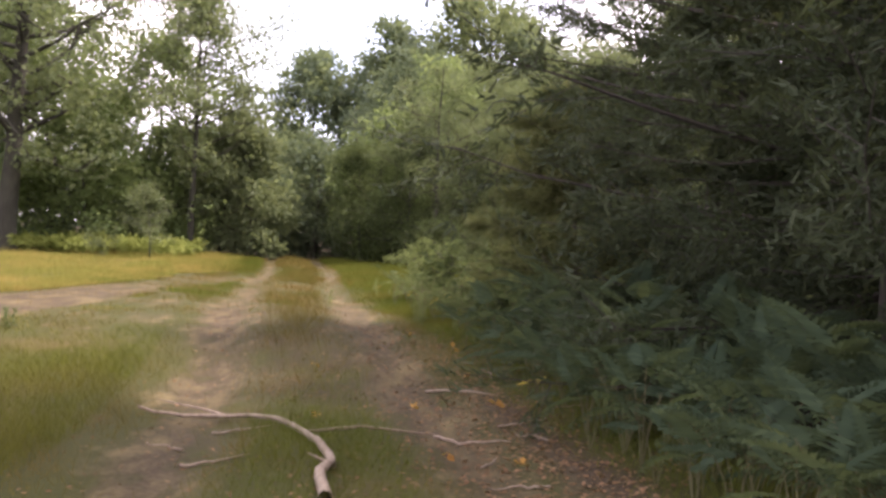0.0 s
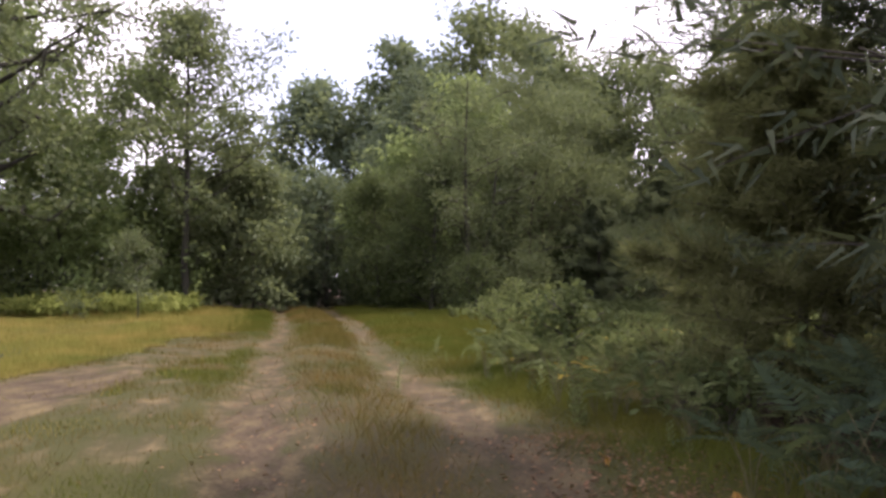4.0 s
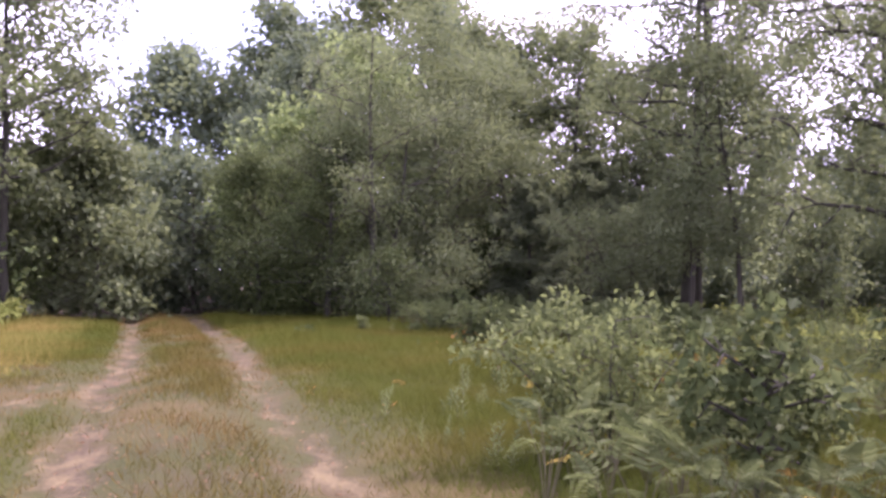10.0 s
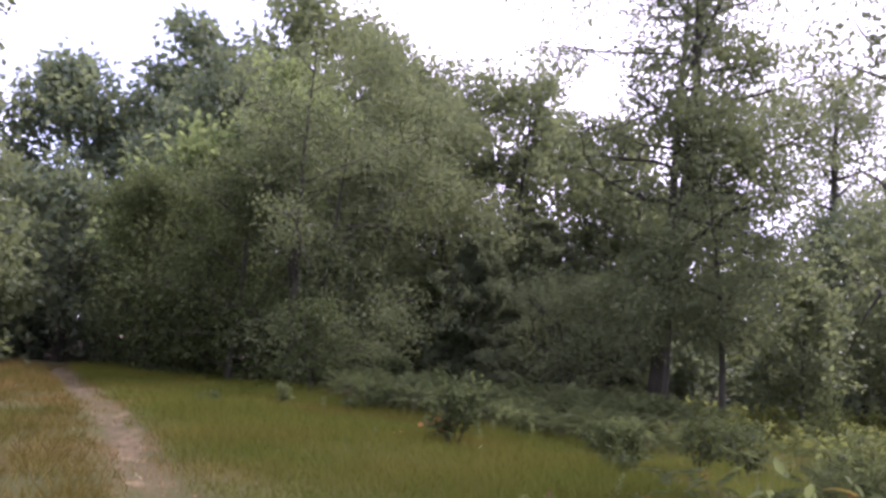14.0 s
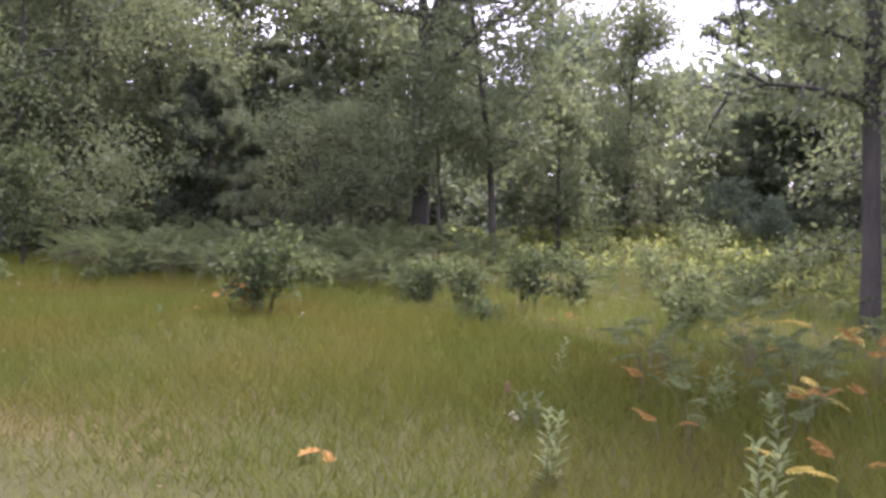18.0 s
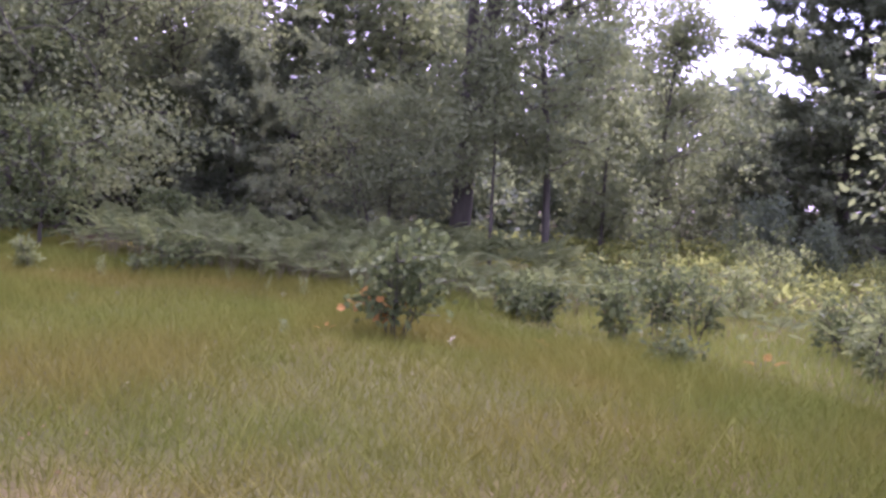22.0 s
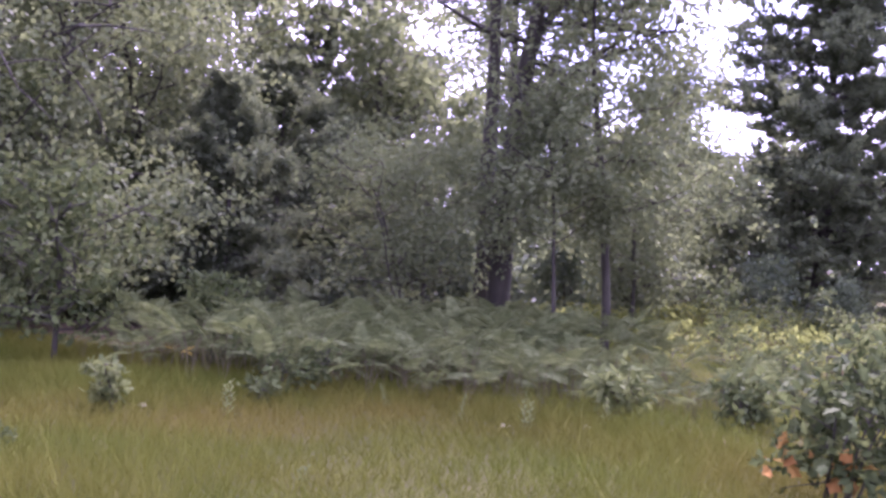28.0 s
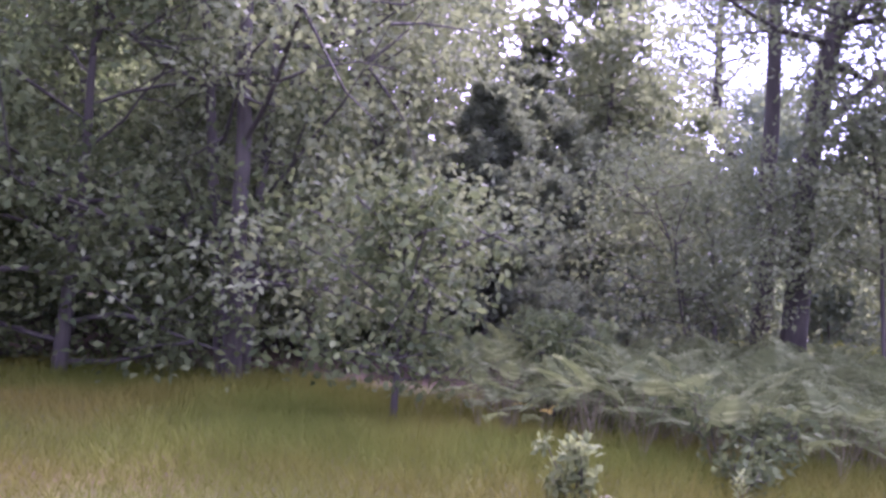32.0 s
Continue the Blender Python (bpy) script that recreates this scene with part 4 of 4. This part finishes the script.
for x, y, proto, size in [(0.47, 17.9, RUSTY, 1.2), (0.0, 16.6, GOLDEN, 1.1), (-0.33, 17.8, RUSTY, 0.8), (-2.42, 24.3, RUSTY, 0.45), (1.53, 25.35, RUSTY, 0.8),
                          (1.74, 24.2, GOLDEN, 0.9), (2.1, 24.0, RUSTY, 0.9), (0.0, 30.54, RUSTY, 0.45), (4.2, 26.5, GOLDEN, 1.0), (0.9, 38.2, GOLDEN, 0.9), (2.1, 30.0, RUSTY, 0.5),
                          (0.4, 17.2, RUSTY, 1.0), (3.8, 28.7, RUSTY, 1.0), (0.3, 17.0, GOLDEN, 1.1), (-0.6, 19.0, GOLDEN, 0.9), (0.35, 24.2, RUSTY, 0.9), (0.45, 23.2, RUSTY, 1.0), (0.2, 23.3, GOLDEN, 0.8), (1.13, 25.0, RUSTY, 1.0), (1.48, 24.05, RUSTY, 1.1), (3.76, 26.05, RUSTY, 1.0), (0.9, 8.6, GOLDEN, 0.7), (2.6, 8.0, RUSTY, 0.6), (-1.6, 22.5, RUSTY, 0.5)]:
    stand(proto, x, y, x * 7 + y, 0.62 * size)


def shrub(name, label, seed, x, y, height, reach, mat, leaf=0.11, stems=5, per=26, outline=OVAL, group="shrubs", dead=0):
    """A low bush: several crooked stems from one root, leaves along the twigs."""
    rng = np.random.default_rng(seed)
    bush = thing(name, x, y, label, "shrub", group)
    ends = []
    for k in range(stems):
        a = k * 6.283 / stems + rng.uniform(-0.5, 0.5)
        out = rng.uniform(0.25, 0.8) * reach / height
        way = np.array([out * math.cos(a), out * math.sin(a), 1.0])
        line = bent(rng, (0.16 * reach * math.cos(a), 0.16 * reach * math.sin(a), -0.02), way / np.linalg.norm(way), height * rng.uniform(0.7, 0.95), 6, 0.12)
        lines = [(line, np.linspace(0.005 + 0.006 * height, 0.004, 7))]
        ends.append(line[-1])
        for _ in range(7):
            j = rng.integers(2, 7)
            w = rng.normal(0, 1, 3) * [1, 1, 0.4] + [0, 0, 0.3]
            twig = bent(rng, line[j], w / np.linalg.norm(w), reach * rng.uniform(0.3, 0.7), 3, 0.15)
            lines.append((twig, np.linspace(0.006, 0.003, 4)))
            ends += [twig[-1], twig[2]]
        root = solid("stem", *tubes(lines[:1], 5), BARK, bush)
        for twig in lines[1:]:
            solid("twig", *tubes([twig], 3), BARK, root)
    ends = np.array(ends)
    ends = ends[(ends[:, 2] > (0.27 if outline is LOBED else 0.22) * height) & (rng.random(len(ends)) < 0.8)]
    solid("foliage", *clumps(rng, ends, (0.17 * reach + 0.05) * rng.uniform(0.6, 1.5, len(ends)), per, leaf, outline, 0.15, 0.5, 0.8), mat, bush)
    if dead:
        low = ends[np.argsort(ends[:, 2])[:dead]]
        solid("dead_foliage", *clumps(rng, low, 0.12, 8, leaf, outline), RUST, bush, "dry rust-coloured lower leaves")
    return bush


shrub("shrub", "light green bushy shrub with dark twisting stems", 301, -0.1, 19.75, 1.4, 0.62, SHRUB_LEAF, 0.06, 9, 44)
broadleaf("young_oak", "young oak bush with dark bare lower stem", 302, 0.15, 17.7, 1.3, 0.5, 0.46, SPROUT_SHADE_LEAF, 0.045, 12, 9, 0.095, "round", spread=0.16, twigs=2, outline=LOBED, fill=12)
shrub("shrub", "light green bushy shrub at the lane's side", 303, 1.5, 19.9, 0.75, 0.6, SHRUB_LEAF, 0.072, 6, 26)
shrub("oak_sprout", "dark young oak bush with some rust-coloured leaves", 304, 0.87, 30.75, 1.15, 0.49, SPROUT_SHADE_LEAF, 0.1, 7, 11, LOBED, dead=3)
shrub("oak_sprout", "small oak sprout in the grass", 305, 3.9, 31.8, 0.75, 0.3, SPROUT_SHADE_LEAF, 0.079, 4, 12, LOBED)
shrub("oak_sprout", "young oak bush with glossy leaves", 306, 3.8, 30.55, 0.95, 0.36, SPROUT_SHADE_LEAF, 0.095, 4, 10, LOBED)
shrub("oak_sprout", "young oak bush with glossy leaves beside another", 307, 5.4, 31.2, 1.1, 0.43, SPROUT_SHADE_LEAF, 0.095, 5, 10, LOBED)
shrub("oak_sprout", "small oak sprout in the grass", 308, 2.7, 29.0, 0.42, 0.22, SPROUT_SHADE_LEAF, 0.072, 3, 9, LOBED)
shrub("oak_sprout", "pale green upright oak sprout in the meadow", 309, -1.1, 35.95, 0.56, 0.13, SHRUB_LEAF, 0.072, 3, 9, LOBED)
shrub("oak_sprout", "blue-green oak sprout low in the grass", 310, -2.55, 34.9, 0.3, 0.11, SPROUT_SHADE_LEAF, 0.075, 4, 7, LOBED)
shrub("shrub", "leafy shrub at the front of the ferns", 311, 0.7, 36.0, 0.75, 0.5, SPROUT_SHADE_LEAF, 0.085, 5, 9)
shrub("shrub", "dark upright shrub before the woods", 312, 1.8, 38.9, 1.35, 0.4, SPROUT_SHADE_LEAF, 0.1, 5, 12)
shrub("shrub", "leafy shrub in the shade of the wood", 314, 3.9, 41.2, 1.3, 0.6, SPROUT_SHADE_LEAF, 0.085, 5, 12)
shrub("oak_sprout", "small oak sprout before the ferns", 321, 0.15, 35.6, 0.36, 0.2, SPROUT_SHADE_LEAF, 0.07, 3, 8, LOBED)
shrub("shrub", "tall sunlit shrub in the fern clearing", 316, 6.3, 31.3, 1.0, 0.4, SPROUT_SHADE_LEAF, 0.09, 5, 8)
for k, (x, y, h, r) in enumerate([(5.8, 28.6, 0.9, 0.7), (7.2, 29.6, 0.8, 0.8), (9.2, 30.2, 0.9, 0.9), (10.6, 33.4, 1.1, 1.0), (7.8, 34.0, 1.0, 0.8), (12.6, 31.6, 1.1, 1.1), (14.2, 35.0, 1.5, 1.3),
                               (16.5, 33.0, 1.3, 1.3), (12.6, 37.0, 1.6, 1.1), (9.6, 26.2, 1.6, 1.0), (18.0, 38.0, 1.8, 1.5), (4.6, 33.0, 0.7, 0.5), (3.0, 33.6, 0.6, 0.4)]):
    shrub("shrub", "sunlit leafy shrub among the ferns of the clearing", 340 + k, x, y, h, 0.62 * r, SPROUT_SHADE_LEAF if k % 3 else SHRUB_LEAF, 0.1, 5, 9)
shrub("shrub", "small shrub in the bracken on the west side", 318, -13.4, 35.2, 1.2, 0.5, OAK_LEAF, 0.072, 4, 14)
shrub("shrub", "dark shrub hanging over the verge", 319, 0.75, 13.2, 0.9, 0.7, SPROUT_SHADE_LEAF, 0.1, 4, 8, LOBED)


# ---- the fallen branch and sticks on the lane ----
def stick(name, label, places, thick, twig=()):
    ob = tagged(new(name), label, "branch", "fallen branches")
    z = lambda x, y: float(ground_height(x, y))
    line = np.array([(x, y, z(x, y) + thick / 2 + h) for x, y, h in places])
    fine = np.stack([np.interp(np.linspace(0, 1, 3 * len(line)), np.linspace(0, 1, len(line)), line[:, k]) for k in range(3)], -1)
    fine += np.random.default_rng(len(label)).normal(0, 0.006, fine.shape)
    solid("stem", *tubes([(fine, np.linspace(thick / 2, thick / 6, len(fine)))], 7), DEAD_WOOD, ob)
    for more in twig:
        line = np.array([(x, y, z(x, y) + 0.02 + h) for x, y, h in more])
        solid("side_twig", *tubes([(line, np.linspace(thick / 4, 0.004, len(line)))], 5), DEAD_WOOD, ob)
    return ob


stick("fallen_branch", "crooked pale fallen branch lying across the lane", [(-0.55, 4.7, 0), (-0.66, 5.2, 0.02), (-0.62, 5.6, 0.03), (-0.85, 6.4, 0.02), (-1.2, 7.1, 0.02), (-1.5, 7.45, 0.02), (-2.05, 7.55, 0.02), (-2.5, 7.6, 0.0)], 0.075,
      [[(-0.95, 6.75, 0.02), (-0.58, 7.1, 0.03), (-0.1, 7.35, 0.02), (0.05, 7.5, 0.01)], [(-1.7, 7.5, 0.02), (-2.0, 7.85, 0.04), (-2.45, 8.0, 0.03)], [(-0.6, 5.5, 0.02), (-0.8, 5.75, 0.05)]])
stick("fallen_stick", "thin dry stick across the wheel track", [(0.0, 7.5, 0), (0.2, 7.1, 0.02), (0.61, 7.05, 0)], 0.03)
stick("fallen_stick", "short dry stick in the wheel track", [(-1.7, 6.9, 0), (-1.45, 6.95, 0.01), (-1.3, 7.1, 0)], 0.025)
stick("fallen_stick", "short dry stick in the wheel track", [(-1.6, 5.7, 0), (-1.4, 5.75, 0.01), (-1.2, 5.9, 0)], 0.025)
for x, y, turn, long in [(0.55, 7.6, 0.4, 0.5), (0.9, 7.0, 2.2, 0.35), (0.35, 6.3, 1.0, 0.3), (0.75, 5.6, 2.8, 0.4), (1.05, 8.3, 0.2, 0.45), (0.6, 9.6, 1.7, 0.35), (-1.75, 6.3, 2.7, 0.3)]:
    stick("fallen_stick", "short brown twig on the leaf litter", [(x, y, 0), (x + long / 2 * math.cos(turn), y + long / 2 * math.sin(turn), 0.02), (x + long * math.cos(turn + 0.15), y + long * math.sin(turn + 0.15), 0)], 0.018)
stick("fallen_stick", "thin dry stick on the leaf litter", [(-0.1, 9.2, 0), (0.3, 8.9, 0.02), (0.6, 8.8, 0)], 0.03)


stalk = thing("dead_stalk", 0.2, 25.35, "short brown dead stalk standing in the grass", "stalk", size=0.6)
solid("stem", *tubes([(np.array([(0, 0, 0), (0.01, 0, 0.2), (0.015, 0.005, 0.36)]), [0.008, 0.009, 0.009])], 6), PINE_BARK, stalk)
solid("head", *tubes([(np.array([(0.015, 0.005, 0.3), (0.016, 0.005, 0.32), (0.02, 0.006, 0.42), (0.02, 0.006, 0.43)]), [0.008, 0.02, 0.02, 0.006])], 8), DEAD_BROWN, stalk, "rust-brown dry head")


# ---- small pale scraps in the grass ----
def fallen_leaf(x, y, size, turn, mat, label):
    rng = np.random.default_rng(int(1000 * (x + 20)))
    ob = thing("fallen_leaf", x, y, label, "leaf", "fallen leaves", turn, size, -0.05)
    c = np.zeros((3, 3)) + [[0, 0, 0.03], [0.2, 0.1, 0.05], [-0.15, 0.15, 0.02]]
    solid("blade", *blades(c, rng.normal(0, 1, (3, 3)), rng.normal(0, 0.4, (3, 3)) + [0, 0, 1], 1.0, 0.6, LOBED), mat, ob)
    return ob


PALE = leaf_material("pale_dry_leaf", (0.22, 0.21, 0.14), (0.28, 0.27, 0.18), (0.36, 0.35, 0.25), 0.25, 0.7)
for x, y, size in [(1.15, 30.23, 0.08), (-0.79, 35.93, 0.08), (2.0, 33.3, 0.06), (1.24, 33.6, 0.06), (0.1, 25.2, 0.07), (-3.4, 27.2, 0.06), (-2.1, 29.4, 0.06)]:
    fallen_leaf(x, y, size, x * 5, PALE, "pale dry oak leaf lying in the grass")
for x, y, size in [(-0.2, 8.3, 0.07), (0.35, 9.6, 0.07), (0.1, 6.4, 0.08), (0.6, 6.1, 0.07), (0.2, 11.0, 0.08), (-0.4, 12.2, 0.07), (0.55, 8.2, 0.08), (-1.0, 7.6, 0.07), (-1.35, 9.9, 0.07), (-2.46, 24.3, 0.1), (-1.2, 25.2, 0.12)]:
    fallen_leaf(x, y, size, y * 3, RUST, "curled rust-brown leaf on the ground")


# ---- weeds on the verge, dry litter on the lane ----
def weed_proto(seed, high, leaf, mat, label, stems=1):
    rng = np.random.default_rng(seed)
    weed = tagged(new("weed"), label, "weed", "weeds")
    for k in range(stems):
        a = rng.uniform(0, 6.28)
        line = bent(rng, (0.03 * k, 0, -0.02), (0.15 * math.cos(a), 0.15 * math.sin(a), 1), high * rng.uniform(0.8, 1.0), 6, 0.06)
        solid("stem", *tubes([(line, np.linspace(0.005, 0.002, 7))], 4), STEM, weed)
        n = int(26 * high / 0.5)
        u = np.linspace(0.12, 1.0, n)
        at = np.stack([np.interp(u, np.linspace(0, 1, 7), line[:, j]) for j in range(3)], -1)
        turn = np.arange(n) * 2.4 + rng.uniform(0, 0.5, n)
        ways = np.stack([np.cos(turn), np.sin(turn), 0.5 + 0.3 * u], -1)
        solid("foliage", *blades(at, ways, np.zeros((n, 3)) + [0, 0, 1] - 0.3 * ways, leaf * (1.15 - 0.6 * u), leaf * 0.26, OVAL), mat, weed)
    return weed


WEEDS = [weed_proto(400, 0.55, 0.12, SHRUB_LEAF, "upright leafy green weed among the grass"), weed_proto(401, 0.45, 0.10, SHRUB_LEAF, "slender pale green weed among the grass", 2),
         weed_proto(402, 0.3, 0.13, SPROUT_SHADE_LEAF, "low broad-leaved weed in the grass", 2)]
spots = [(-2.15, 17.3, 2, 0.8), (-0.5, 24.2, 0, 1.1), (0.1, 25.0, 1, 0.9), (1.1, 25.9, 0, 1.0), (0.6, 23.6, 0, 1.2), (1.4, 24.6, 1, 1.0), (2.0, 25.4, 0, 1.0), (-0.2, 23.2, 1, 1.1), (0.4, 22.6, 0, 1.2), (-0.9, 22.0, 1, 1.0),
         (-5.4, 11.3, 2, 1.1), (-5.7, 11.8, 2, 0.8), (1.2, 35.0, 0, 0.7), (-0.4, 35.2, 1, 0.8), (1.3, 34.2, 0, 0.7), (2.4, 33.4, 1, 0.8), (-0.3, 30.7, 2, 0.7), (-1.4, 33.0, 2, 0.6), (1.5, 33.6, 1, 0.8), (2.9, 34.6, 0, 0.8)]
rng = np.random.default_rng(12)
for _ in range(46):
    y = rng.uniform(11.5, 23.5)
    spots.append((float(track_centre(y)) + rng.uniform(1.9, 3.4), y, int(rng.integers(0, 3)), rng.uniform(0.6, 1.1)))
for k, (x, y, kind, size) in enumerate(spots):
    if k < 3:
        WEEDS[k].matrix_world = Matrix.Translation((x, y, float(ground_height(x, y)) - 0.02)) @ Matrix.Scale(size, 4)
    else:
        stand(WEEDS[kind], x, y, k * 1.7, size)


def litter(name, count, spread, mat, label, seed):
    """Dry leaf scraps scattered over the soil."""
    rng = np.random.default_rng(seed)
    y = rng.uniform(3.5, spread[2], count)
    x = track_centre(y) + rng.normal(spread[0], spread[1], count)
    c = np.stack([x, y, ground_height(x, y) + 0.008], -1)
    ways = rng.normal(0, 1, (count, 3)) * [1, 1, 0.15]
    size = rng.uniform(0.02, 0.06, count)
    tagged(solid(name, *blades(c, ways, rng.normal(0, 0.25, (count, 3)) + [0, 0, 1], size, size * 0.6, DIAMOND), mat), label, "leaf litter", kind="stuff")


DRY = leaf_material("dry_litter", (0.05, 0.028, 0.018), (0.12, 0.065, 0.036), (0.24, 0.15, 0.09), 0.15, 0.8)
litter("verge_litter", 5200, (1.6, 0.45, 13.5), DRY, "brown leaf litter along the shaded wheel track", 21)
litter("lane_litter", 3600, (-0.2, 1.1, 30.0), DRY, "scattered dry leaf scraps and twigs on the lane", 22)
